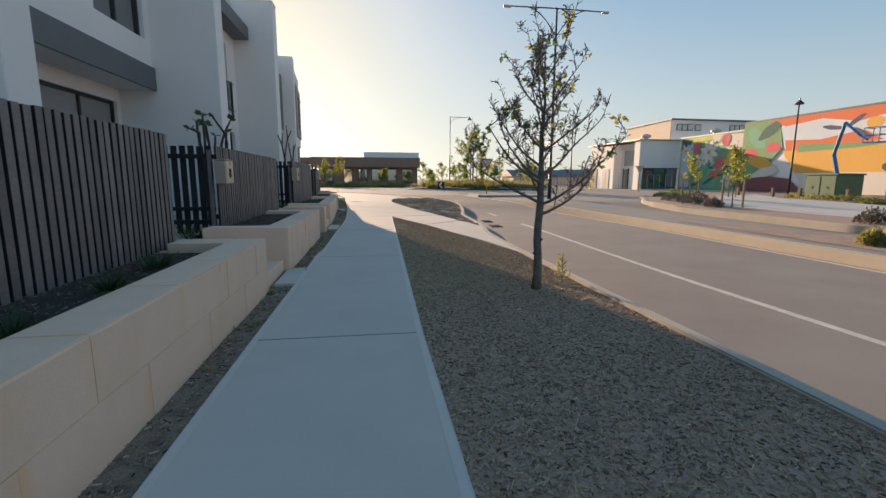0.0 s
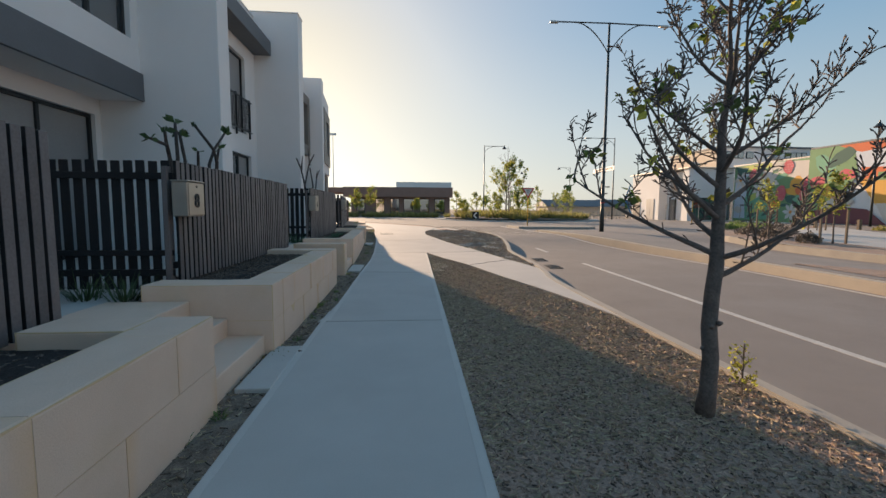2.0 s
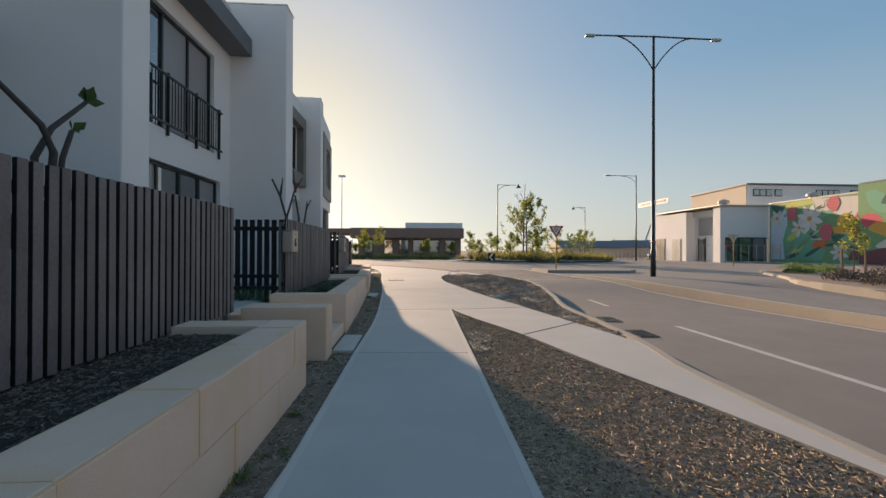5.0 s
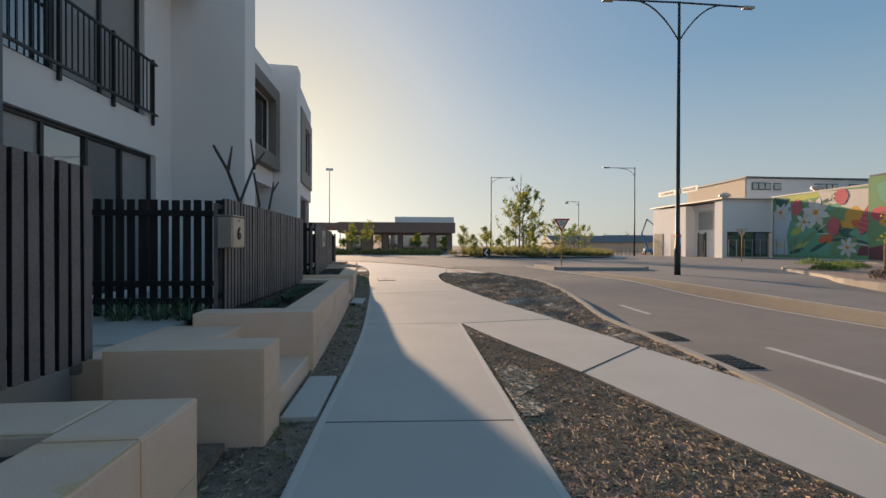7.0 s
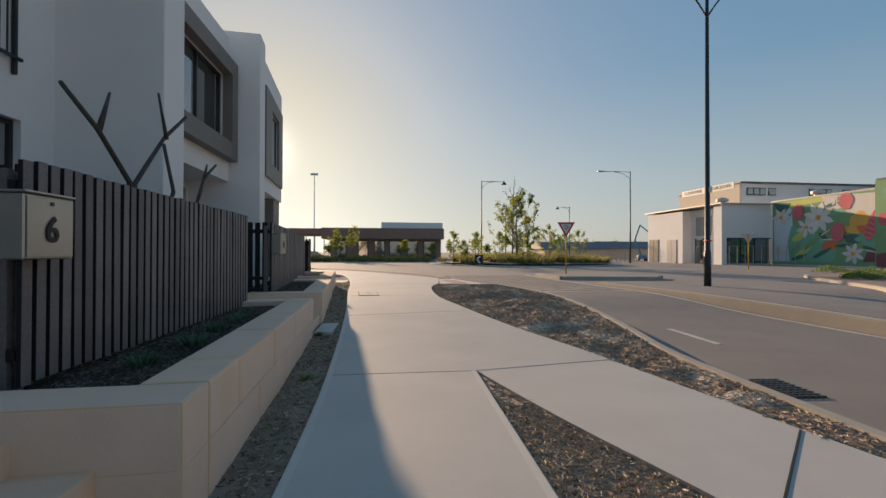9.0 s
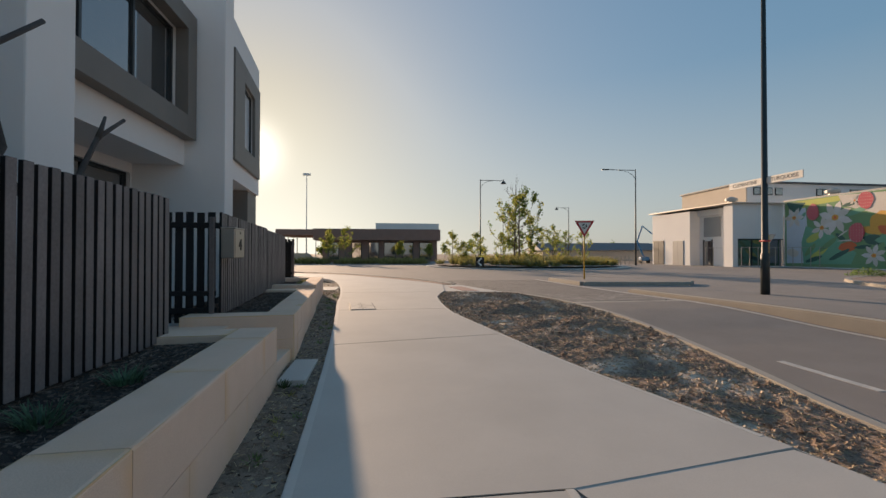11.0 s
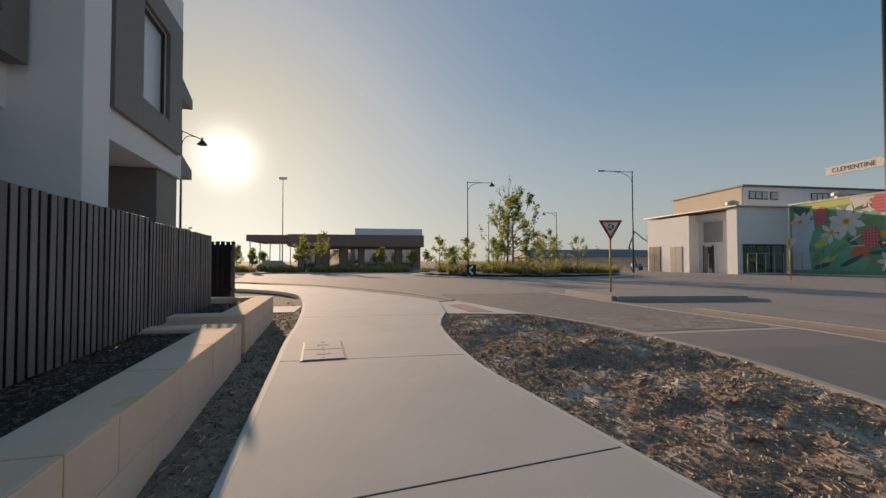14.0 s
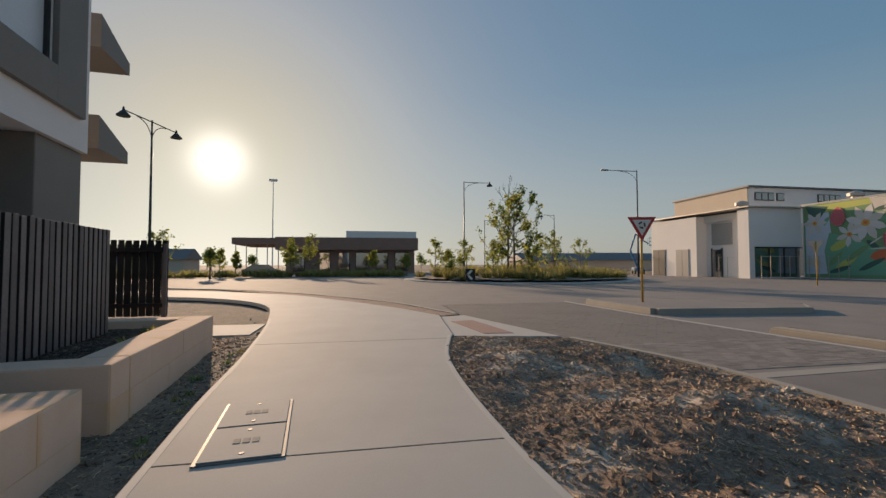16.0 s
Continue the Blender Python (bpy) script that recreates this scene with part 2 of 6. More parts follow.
def limestone(name, axis):
    """Cream sawn limestone; the yellow mortar has bled into the block's two ends."""
    m = surface(name, (0.81, 0.59, 0.45), 0.92, (0.72, 0.52, 0.39), 2.2, 130, bump=0.35, bump_dist=0.006, rnd=0.02, stain=(0.72, 0.50, 0.31), stain_scale=1.6, stain_amt=0.5)
    n, l = m.node_tree.nodes, m.node_tree.links
    b = n["Principled BSDF"]
    src = b.inputs["Base Color"].links[0].from_socket
    tc, sep, geo, nz = n.new("ShaderNodeTexCoord"), n.new("ShaderNodeSeparateXYZ"), n.new("ShaderNodeNewGeometry"), n.new("ShaderNodeTexNoise")
    l.new(tc.outputs["Generated"], sep.inputs[0])
    l.new(geo.outputs["Position"], nz.inputs["Vector"])
    nz.inputs["Scale"].default_value, nz.inputs["Detail"].default_value = 3.5, 4
    off, far, wob, amt = n.new("ShaderNodeMath"), n.new("ShaderNodeMath"), n.new("ShaderNodeMath"), n.new("ShaderNodeMapRange")
    off.operation, far.operation, wob.operation = "SUBTRACT", "ABSOLUTE", "MULTIPLY_ADD"
    off.inputs[1].default_value = 0.5
    l.new(sep.outputs[axis], off.inputs[0])
    l.new(off.outputs[0], far.inputs[0])
    l.new(nz.outputs[0], wob.inputs[0])
    wob.inputs[1].default_value = 0.22
    l.new(far.outputs[0], wob.inputs[2])
    amt.inputs[1].default_value, amt.inputs[2].default_value, amt.inputs[4].default_value = 0.52, 0.64, 0.75
    l.new(wob.outputs[0], amt.inputs[0])
    own, vary = n.new("ShaderNodeObjectInfo"), n.new("ShaderNodeMapRange")
    vary.inputs[1].default_value, vary.inputs[2].default_value = 0.25, 0.9
    vary.inputs[3].default_value, vary.inputs[4].default_value = 0.05, 0.85
    l.new(own.outputs["Random"], vary.inputs[0])
    l.new(vary.outputs[0], amt.inputs[4])
    mx = n.new("ShaderNodeMix")
    mx.data_type = "RGBA"
    mx.inputs["B"].default_value = (0.76, 0.46, 0.21, 1)
    l.new(src, mx.inputs["A"])
    l.new(amt.outputs[0], mx.inputs["Factor"])
    l.new(mx.outputs["Result"], b.inputs["Base Color"])
    return m


LIMESTONE, LIMESTONE_CROSS = limestone("limestone", 1), limestone("limestone_return", 0)
MORTAR = surface("yellow_mortar", (0.74, 0.51, 0.29), 0.95, (0.68, 0.48, 0.29), 4, 90, bump=0.3)
RENDER_WHITE = surface("white_render", (0.83, 0.80, 0.775), 0.9, (0.785, 0.755, 0.73), 0.9, 160, bump=0.25, bump_dist=0.004)
GREY_CLAD = surface("grey_cladding", (0.145, 0.15, 0.158), 0.6, (0.12, 0.125, 0.132), 1.5, 60, bump=0.05)
BROWN_CLAD = surface("bronze_cladding", (0.20, 0.18, 0.158), 0.6, (0.17, 0.152, 0.133), 1.5, 60, bump=0.05)
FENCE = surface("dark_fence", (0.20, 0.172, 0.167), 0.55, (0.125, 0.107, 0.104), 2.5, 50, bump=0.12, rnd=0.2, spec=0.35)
# near-black for gate slats, and for gap shade on street slats' sides and rails
FENCE_DARK = surface("shaded_near_black_fence", (0.018, 0.017, 0.019), 0.6, (0.01, 0.01, 0.011), 2.5, 50, bump=0.1, rnd=0.2, spec=0.3)
CONCRETE_EDGE = surface("tooled_edge", (0.58, 0.555, 0.51), 0.8, (0.50, 0.48, 0.44), 2, 140, bump=0.06, bump_dist=0.003)
JOINT = surface("dark_joint_filler", (0.05, 0.047, 0.043), 0.95, (0.03, 0.028, 0.026), 6, 60, bump=0.1)
METAL_DARK = surface("dark_metal", (0.02, 0.022, 0.024), 0.4, (0.014, 0.015, 0.016), 2, 40, bump=0.03)
POLE = surface("green_black_pole", (0.022, 0.03, 0.03), 0.45, (0.015, 0.02, 0.02), 2, 40, bump=0.03)
STEEL = surface("brushed_steel", (0.48, 0.44, 0.385), 0.4, (0.38, 0.35, 0.31), 3, 200, bump=0.05, metal=0.9)
# glass pane with the sky's reflection put into its pale colour
SKY_PANE = surface("painted_sky_reflection", (0.62, 0.64, 0.66), 0.3, (0.55, 0.57, 0.6), 0.6, 30, bump=0.0, spec=0.8)
GLASS = glass_material("window_glass", (0.05, 0.055, 0.058))
BLIND = surface("window_blind", (0.32, 0.31, 0.30), 0.35, (0.27, 0.265, 0.26), 0.6, 30, bump=0.0, spec=0.8)
WHITE_PAINT = surface("line_paint", (0.62, 0.59, 0.54), 0.8, (0.42, 0.40, 0.37), 5, 60, bump=0.2)
BLACK = surface("black_paint", (0.012, 0.012, 0.012), 0.6, None, 3, 40, bump=0)
SIGN_WHITE = surface("sign_white", (0.75, 0.72, 0.66), 0.5, (0.66, 0.63, 0.58), 3, 40, bump=0)
SIGN_GREY = surface("sign_lettering", (0.16, 0.15, 0.14), 0.6, None, 3, 40, bump=0)
SIGN_RED = surface("sign_red", (0.48, 0.03, 0.035), 0.5, (0.42, 0.03, 0.03), 3, 40, bump=0)
YELLOW = surface("yellow_post", (0.62, 0.36, 0.04), 0.6, (0.52, 0.29, 0.03), 4, 50, bump=0.03)
TERRACOTTA = surface("red_tactile", (0.40, 0.25, 0.205), 0.85, (0.33, 0.2, 0.165), 3, 60, bump=0.2)
TRUNK = surface("tree_bark", (0.24, 0.185, 0.145), 0.95, (0.12, 0.09, 0.072), 9, 60, bump=0.8, bump_dist=0.01)
TWIG = surface("grey_twig", (0.20, 0.165, 0.145), 0.9, (0.09, 0.075, 0.068), 12, 60, bump=0.3)
LEAF = leaf_material("green_leaf", (0.19, 0.26, 0.075), (0.09, 0.155, 0.05), 0.65)
LEAF_YELLOW = leaf_material("yellow_leaf", (0.44, 0.41, 0.085), (0.26, 0.30, 0.06), 0.65)
GRASS_OLIVE = leaf_material("olive_grass", (0.38, 0.34, 0.11), (0.19, 0.185, 0.065), 0.55)
SHRUB_GREY = leaf_material("grey_shrub", (0.17, 0.15, 0.12), (0.10, 0.085, 0.075), 0.2)
LILY_LEAF = leaf_material("lily_leaf", (0.13, 0.22, 0.12), (0.07, 0.13, 0.075), 0.4)
PALE_SAND = surface("pale_sand", (0.66, 0.56, 0.46), 0.95, (0.46, 0.37, 0.29), 9, 120, bump=0.5, bump_dist=0.01)
DARK_LEAF = leaf_material("dark_leaf", (0.075, 0.115, 0.04), (0.04, 0.07, 0.028), 0.4)
BRICK_BROWN = surface("brown_brick", (0.31, 0.19, 0.15), 0.85, (0.25, 0.155, 0.12), 1.0, 12, bump=0.2)
WOOD = surface("stake_wood", (0.24, 0.18, 0.12), 0.9, (0.15, 0.11, 0.08), 5, 60, bump=0.2)
TAN_RENDER = surface("tan_render", (0.62, 0.54, 0.44), 0.9, (0.56, 0.48, 0.39), 0.4, 30, bump=0.1)
PALE_WALL = surface("pale_wall", (0.82, 0.80, 0.775), 0.85, (0.76, 0.74, 0.72), 0.3, 20, bump=0.1)
SHED_ROOF = surface("metal_roof", (0.50, 0.46, 0.41), 0.5, (0.44, 0.41, 0.37), 0.4, 10, bump=0.05, metal=0.3)

# ---- ground ----
bm = bmesh.new()
xs = [-2500, -600, -150, -40, -12, 0, 12, 40, 150, 600, 2500]
ys = [-2500, -600, -100, -20] + [6 + k for k in range(19)] + [60, 150, 600, 2500]
grid = [[bm.verts.new((x, y, G(y) - (0.34 if y < 22.5 and x > -1 else 0.16))) for x in xs] for y in ys]
for a, b in zip(grid, grid[1:]):
    for i in range(len(xs) - 1):
        bm.faces.new((a[i], a[i + 1], b[i + 1], b[i]))
tagged(link_mesh("ground", bm, SAND), "pale sandy ground around the new streets", "ground", kind="structure")

ROAD_Z = -0.06


def dip(y):
    """How far the carriageway lies under the path's level: a kerb's height, less at the raised crossing table."""
    return 0.13 + 0.04 * smooth_step(15, 19, y) - 0.17 * smooth_step(20, 24.1, y)


def road_slab(name, pts, z, thick, material, parent=None):
    bm = follow(prism(pts, z - thick, z))
    for v in bm.verts:
        v.co.z -= dip(v.co.y)
    return link_mesh(name, bm, material, parent)


KERB_LINE = curve_line([(2.92, -40), (2.92, -10), (2.92, 2), (2.92, 6.6), (2.93, 9), (2.98, 11), (3.2, 12.4), (3.32, 14), (3.44, 16.5), (3.76, 18.2), (4.08, 20.5), (4.18, 22.4), (4.05, 24.6), (3.4, 26.8)])
CORNER_LINE = curve_line([(2.35, 30.6), (1.1, 34.2), (-0.8, 37.3), (-3.45, 40.8), (-8, 44.5), (-16, 47.5), (-40, 50)])
asphalt = [(2.85, -40), (31, -40), (31, 24.2), (2.85, 24.2)]
tagged(road_slab("road", asphalt, ROAD_Z, 0.08, ASPHALT), "grey-brown asphalt carriageway with faint wear", "road", kind="structure")
paved = [(2.5, 24.2), (31, 24.2), (36, 40), (60, 46), (60, 62), (33, 64), (26, 80), (26, 110), (2, 110), (2, 72), (-10, 66), (-50, 66), (-50, 50.5), (-16, 48), (-3.45, 41), (1.0, 34.4), (2.3, 30.6)]
tagged(slab("road_paving", paved, ROAD_Z, 0.08, PAVING), "grey-brown block-paved junction and roundabout road", "road", kind="structure")

# footpaths
LEFT_EDGE = [(-1.08, -40), (-1.08, 4), (-1.02, 8), (-0.99, 12), (-0.96, 14), (-1.0, 16), (-1.17, 19.6), (-1.4, 22.6), (-1.55, 24.3), (-1.7, 26.7), (-2.12, 30.5), (-2.9, 34.1), (-4.7, 36.8), (-7.5, 38.6), (-14, 41), (-40, 43)]
BED_EDGE = [(3.1, 12.4), (2.76, 14.2), (2.33, 16.5), (1.71, 18.6), (1.12, 21.3), (0.93, 22.8), (1.02, 25.4), (1.45, 27.4)]
STRIP_EDGE = [(1.8, 30.3), (0.9, 32.5), (-0.8, 35.6), (-3.2, 39.1), (-8, 42.6), (-16, 45.4), (-40, 47.5)]
DIAG_EDGE = [(0.64, 16.02), (1.07, 14.5), (1.53, 13.1), (2.0, 11.2), (2.45, 9.6), (2.78, 8), (2.92, 6.7)]
VERGE_EDGE = [(0.38, -40), (0.42, 3.8), (0.5, 8), (0.58, 13), (0.64, 16)]
left = curve_line(LEFT_EDGE, 4)
bed = curve_line(BED_EDGE, 5)
corner_in = curve_line(STRIP_EDGE, 5)
diag = curve_line(DIAG_EDGE, 4)


def edge_x(line, y):
    """x of a line that runs along y."""
    for (xa, ya), (xb, yb) in zip(line, line[1:]):
        if min(ya, yb) <= y <= max(ya, yb) and ya != yb:
            return xa + (xb - xa) * (y - ya) / (yb - ya)
    return line[-1][0] if y > line[-1][1] else line[0][0]


footpath = thing("pavement_footpath", 0, 0, 0, "pale grey concrete footpath cast in bays with tooled joints", "footpath", kind="structure")
JOINTS = [-12, -8.4, -4.3, -0.25, 3.83, 7.95, 12.0, 16.0, 19.7, 22.92, 27.1]
SKEW = {12.0: -0.08, 19.7: 0.45}
for ya, yb in zip(JOINTS, JOINTS[1:]):
    a, b = ya + 0.005, yb - 0.005
    ly = [a] + [y for x, y in left if a < y < b] + [b]
    lp = [(edge_x(left, y), y) for y in ly]
    right = VERGE_EDGE if yb <= 16.01 else bed
    a, b = a + SKEW.get(ya, 0), b + SKEW.get(yb, 0)
    ry = [a] + [y for x, y in right if a < y < b] + [b]
    rp = [(edge_x(right, y), y) for y in ry]
    if ya == 16.0:
        rp[0] = (2.36, 16.3)
        rp.insert(0, (edge_x(VERGE_EDGE, 15.99), 16.005))
    slab("path_bay", lp + rp[::-1], 0, 0.12, CONCRETE, 0.006, footpath)
for yj in JOINTS[1:-1]:
    yk = yj + SKEW.get(yj, 0)
    xa, xb = edge_x(left, yj) + 0.01, edge_x(VERGE_EDGE if yj <= 16.01 else bed, yk) - 0.01
    slab("joint_filler", [(xa, yj - 0.012), (xb, yk - 0.012), (xb, yk + 0.012), (xa, yj + 0.012)], -0.005, 0.01, JOINT, 0, footpath)
north = [p for p in left if p[1] > 27.106]
slab("path_bay", [(edge_x(left, 27.106), 27.106)] + north + corner_in[::-1] + [(1.76, 30.0), (1.5, 27.5), (1.38, 27.106)], 0, 0.12, CONCRETE, 0.006, footpath)
dg = [p for p in diag]
slab("path_bay", dg + [p for p in KERB_LINE if 6.6 < p[1] < 12.41] + [p for p in bed if p[1] < 14.15] + [(2.76, 14.16), (1.2, 14.1)][:1] + [p for p in bed if 14.2 < p[1] < 16.2] + [(2.34, 16.28)], -0.004, 0.12, CONCRETE, 0.0, footpath)

# tooled borders along the path's edges
inside_left = [p for p in left if -12 < p[1] < 31]
slab("edge_band", strip(inside_left, 0.012, 0.062), 0.0018, 0.01, CONCRETE_EDGE, 0, footpath)
slab("edge_band", strip([(0.39, -12)] + VERGE_EDGE[1:], -0.062, -0.012), 0.0018, 0.01, CONCRETE_EDGE, 0, footpath)
slab("edge_band", strip([p for p in bed if p[1] > 16.4], -0.062, -0.012), 0.0018, 0.01, CONCRETE_EDGE, 0, footpath)

# crossing ramp with red tactile pad
slab("ramp", [(1.5, 27.42), (3.3, 27.0), (2.42, 30.4), (1.8, 30.25)], -0.02, 0.1, CONCRETE, 0.004, footpath)
tactile = thing("tactile_pad", 0, 0, 0, "terracotta tactile paving pad at the crossing ramp", "tactile paving", kind="structure")
slab("pad", [(1.86, 29.3), (2.36, 29.4), (2.62, 27.5), (2.08, 27.55)], -0.012, 0.03, TERRACOTTA, 0.003, tactile)

# kerbs
for name, line, w in (("kerb_verge", KERB_LINE, 0.14), ("kerb_corner", CORNER_LINE, 0.16)):
    tagged(slab(name, strip(line, -w, 0.0), 0.006, 0.40, KERB, 0.015), "weathered pale concrete road kerb", "kerb", kind="structure")


def rough_bed(name, outline, z, material, amp, step, label, mounds=(), seed=0.0):
    """A planted bed with uneven ground, filled inside an outline."""
    xs = [p[0] for p in outline]
    ys = [p[1] for p in outline]
    nx, ny = int((max(xs) - min(xs)) / step) + 2, int((max(ys) - min(ys)) / step) + 2
    n = len(outline)

    def inside(x, y):
        c = False
        for i in range(n):
            (x1, y1), (x2, y2) = outline[i], outline[i - 1]
            if (y1 > y) != (y2 > y) and x < (x2 - x1) * (y - y1) / (y2 - y1) + x1:
                c = not c
        return c

    def height(x, y):
        h = amp * (noise.noise((x * 1.3, y * 1.3, seed)) + 0.6 * noise.noise((x * 4, y * 4, seed + 5)) + 0.28 * noise.noise((x * 11, y * 11, seed + 9)))
        d = min(math.hypot(x - a, y - b) for a, b in dense)
        for mx, my, r, mh in mounds:
            h += mh * math.exp(-((x - mx) ** 2 + (y - my) ** 2) / (r * r))
        return z + G(y) + h * smooth_step(0.0, 0.35, d)

    dense = []
    for i in range(n):
        (x1, y1), (x2, y2) = outline[i], outline[(i + 1) % n]
        k = max(1, int(math.hypot(x2 - x1, y2 - y1) / 0.25))
        dense += [(x1 + (x2 - x1) * j / k, y1 + (y2 - y1) * j / k) for j in range(k)]
    bm = bmesh.new()
    verts = {}

    def vert(i, j):
        if (i, j) not in verts:
            x, y = min(xs) + i * step, min(ys) + j * step
            verts[i, j] = bm.verts.new((x, y, height(x, y)))
        return verts[i, j]
    for i in range(nx):
        for j in range(ny):
            x, y = min(xs) + (i + 0.5) * step, min(ys) + (j + 0.5) * step
            if inside(x, y):
                bm.faces.new((vert(i, j), vert(i + 1, j), vert(i + 1, j + 1), vert(i, j + 1)))
    ob = link_mesh(name, bm, material, smooth=True)
    tagged(ob, label, "planting bed", kind="structure")
    return inside, height, (min(xs), max(xs), min(ys), max(ys))


verge = [(0.36, -14)] + [(x - 0.02, y) for x, y in VERGE_EDGE[1:]] + [(x + 0.02, y) for x, y in diag] + [(2.8, 6.6), (2.8, -14)]
V = rough_bed("mulch_verge", verge, -0.03, MULCH, 0.022, 0.06, "grey-brown bark mulch verge beside the footpath")
dug = [(x - 0.02, y) for x, y in bed] + [(3.32, 26.75)] + [(x - 0.1, y) for x, y in KERB_LINE[::-1] if y > 12.5]
D = rough_bed("dug_verge", dug, -0.02, SOIL, 0.065, 0.055, "churned brown soil and pale sand beside the road",
              [(2.9, 20.6, 0.55, 0.13), (2.2, 22.8, 0.6, 0.10), (3.1, 23.2, 0.45, 0.12), (2.0, 25.2, 0.5, 0.10), (2.6, 18.8, 0.5, 0.08), (3.0, 25.4, 0.5, 0.10), (1.5, 23.8, 0.35, -0.05)], 3.0)
side = [(-1.5, -14), (-1.5, 12), (-1.6, 16), (-1.75, 19), (-2.1, 23), (-2.6, 27), (-3.2, 31)] + [(x + 0.02, y) for x, y in left[::-1] if -14 < y < 32.5]
E1 = rough_bed("side_strip", side, -0.025, SAND, 0.02, 0.09, "narrow sandy strip with litter and weeds beside the wall", seed=7.0)
c_out = [(x, y) for x, y in CORNER_LINE if y < 47]
rough_bed("corner_strip", corner_in[:16] + [p for p in CORNER_LINE[::-1] if -8 < p[0]], -0.01, MULCH, 0.03, 0.15, "thin mulch strip between path and kerb", seed=11.0)


def chips(name, field, count, material, label, seed, x_range=None, y_range=None, size=(0.014, 0.065)):
    """Loose chips of bark lying on a bed."""
    inside, height, (x0, x1, y0, y1) = field
    x0, x1 = x_range or (x0, x1)
    y0, y1 = y_range or (y0, y1)
    rng = random.Random(seed)
    verts, faces = [], []
    k = 0
    while k < count:
        x, y = rng.uniform(x0, x1), rng.uniform(y0, y1)
        k += 1
        if not inside(x, y):
            continue
        ln, wd, th = rng.uniform(*size), rng.uniform(0.0025, 0.008), rng.uniform(0.002, 0.005)
        m = pose(x, y, height(x, y) + 0.004, rng.uniform(-24, 24), rng.uniform(-24, 24), rng.uniform(0, 360))
        b = len(verts)
        for cx, cy, cz in ((-ln, -wd, -th), (ln, -wd * 0.6, -th), (ln * 0.8, wd, -th), (-ln * 0.9, wd, -th), (-ln, 0, th), (ln * 0.9, 0, th)):
            verts.append(tuple(m @ Vector((cx * 0.5, cy * 0.5, cz))))
        faces += [(b, b + 1, b + 5, b + 4), (b + 3, b + 4, b + 5, b + 2), (b, b + 4, b + 3), (b + 1, b + 2, b + 5)]
    me = bpy.data.meshes.new(name)
    me.from_pydata(verts, [], faces)
    me.materials.append(material)
    tagged(new(name, me), label, "mulch chips", kind="stuff")


chips("bark_chips", V, 60000, BARK_CHIP, "loose brown bark chips on the verge", 1, y_range=(-1, 15), size=(0.008, 0.042))
chips("straw_bits", V, 17000, STRAW, "pale straw bits scattered over the verge", 6, y_range=(-1, 15), size=(0.02, 0.09))
chips("long_straw", V, 15000, STRAW, "long pale straw and bark slivers on the verge", 16, y_range=(5, 15.8), size=(0.04, 0.12))
S = rough_bed("sand_patch", [(0.60, 12.0), (0.74, 12.02), (0.84, 12.2), (0.72, 12.5), (0.96, 12.75), (1.0, 13.1), (0.86, 13.4), (0.63, 13.35)], -0.002, PALE_SAND, 0.009, 0.03, "bare pale sand at the path's edge", seed=13.0)
chips("sand_straw", S, 900, STRAW, "straw bits on the bare sand", 17, size=(0.02, 0.07))
chips("dark_chips", V, 16000, DARK_CHIP, "loose dark bark chips on the verge", 2, y_range=(-1, 15), size=(0.01, 0.045))
chips("soil_chips", D, 24000, BARK_CHIP, "bark bits on dug soil", 3, size=(0.012, 0.06))
chips("soil_straw", D, 20000, STRAW, "dry straw strewn over dug soil", 5, size=(0.02, 0.085))


def clods(name, field, count, material, label, seed):
    """Lumps of turned earth."""
    inside, height, (x0, x1, y0, y1) = field
    r = random.Random(seed)
    verts, faces = [], []
    for _ in range(count):
        x, y = r.uniform(x0, x1), r.uniform(y0, y1)
        if not inside(x, y) or noise.noise((x * 0.9, y * 0.9, 2.0)) < -0.05:
            continue
        s = 0.007 + 0.04 * r.random() ** 5
        m = pose(x, y, height(x, y) + s * 0.25, r.uniform(0, 360), r.uniform(0, 360), r.uniform(0, 360))
        b = len(verts)
        for c in ((1, 0, 0), (-1, 0, 0), (0, 1, 0), (0, -1, 0), (0, 0, 0.8), (0, 0, -0.8)):
            verts.append(tuple(m @ (Vector(c) * s * r.uniform(0.6, 1.2))))
        faces += [(b + i, b + j, b + k) for i, j, k in ((0, 2, 4), (2, 1, 4), (1, 3, 4), (3, 0, 4), (2, 0, 5), (1, 2, 5), (3, 1, 5), (0, 3, 5))]
    me = bpy.data.meshes.new(name)
    me.from_pydata(verts, [], faces)
    me.materials.append(material)
    tagged(new(name, me), label, "soil clods", kind="stuff")


clods("soil_clods", D, 9000, SOIL, "brown clods of turned soil", 8)
clods("verge_clods", E1, 1500, SAND, "small sandy lumps beside the wall", 9)
chips("strip_bark", E1, 16000, STRAW, "dry straw and bark bits along the wall", 14, y_range=(0, 28))
chips("strip_litter", E1, 14000, DARK_CHIP, "leaf litter along the wall", 4, y_range=(0, 28))

# road markings
marks = thing("road_markings", 0, 0, 0, "worn white painted lane lines", "road marking", kind="structure")
for pts in ([(4.76, -40), (4.88, -40), (4.96, 6), (5.13, 14.7), (5.01, 14.7), (4.84, 6)], [(4.97, 17.78), (5.09, 17.78), (5.07, 19.03), (4.95, 19.03)]):
    road_slab("lane_line", pts, ROAD_Z + 0.006, 0.004, WHITE_PAINT, marks)

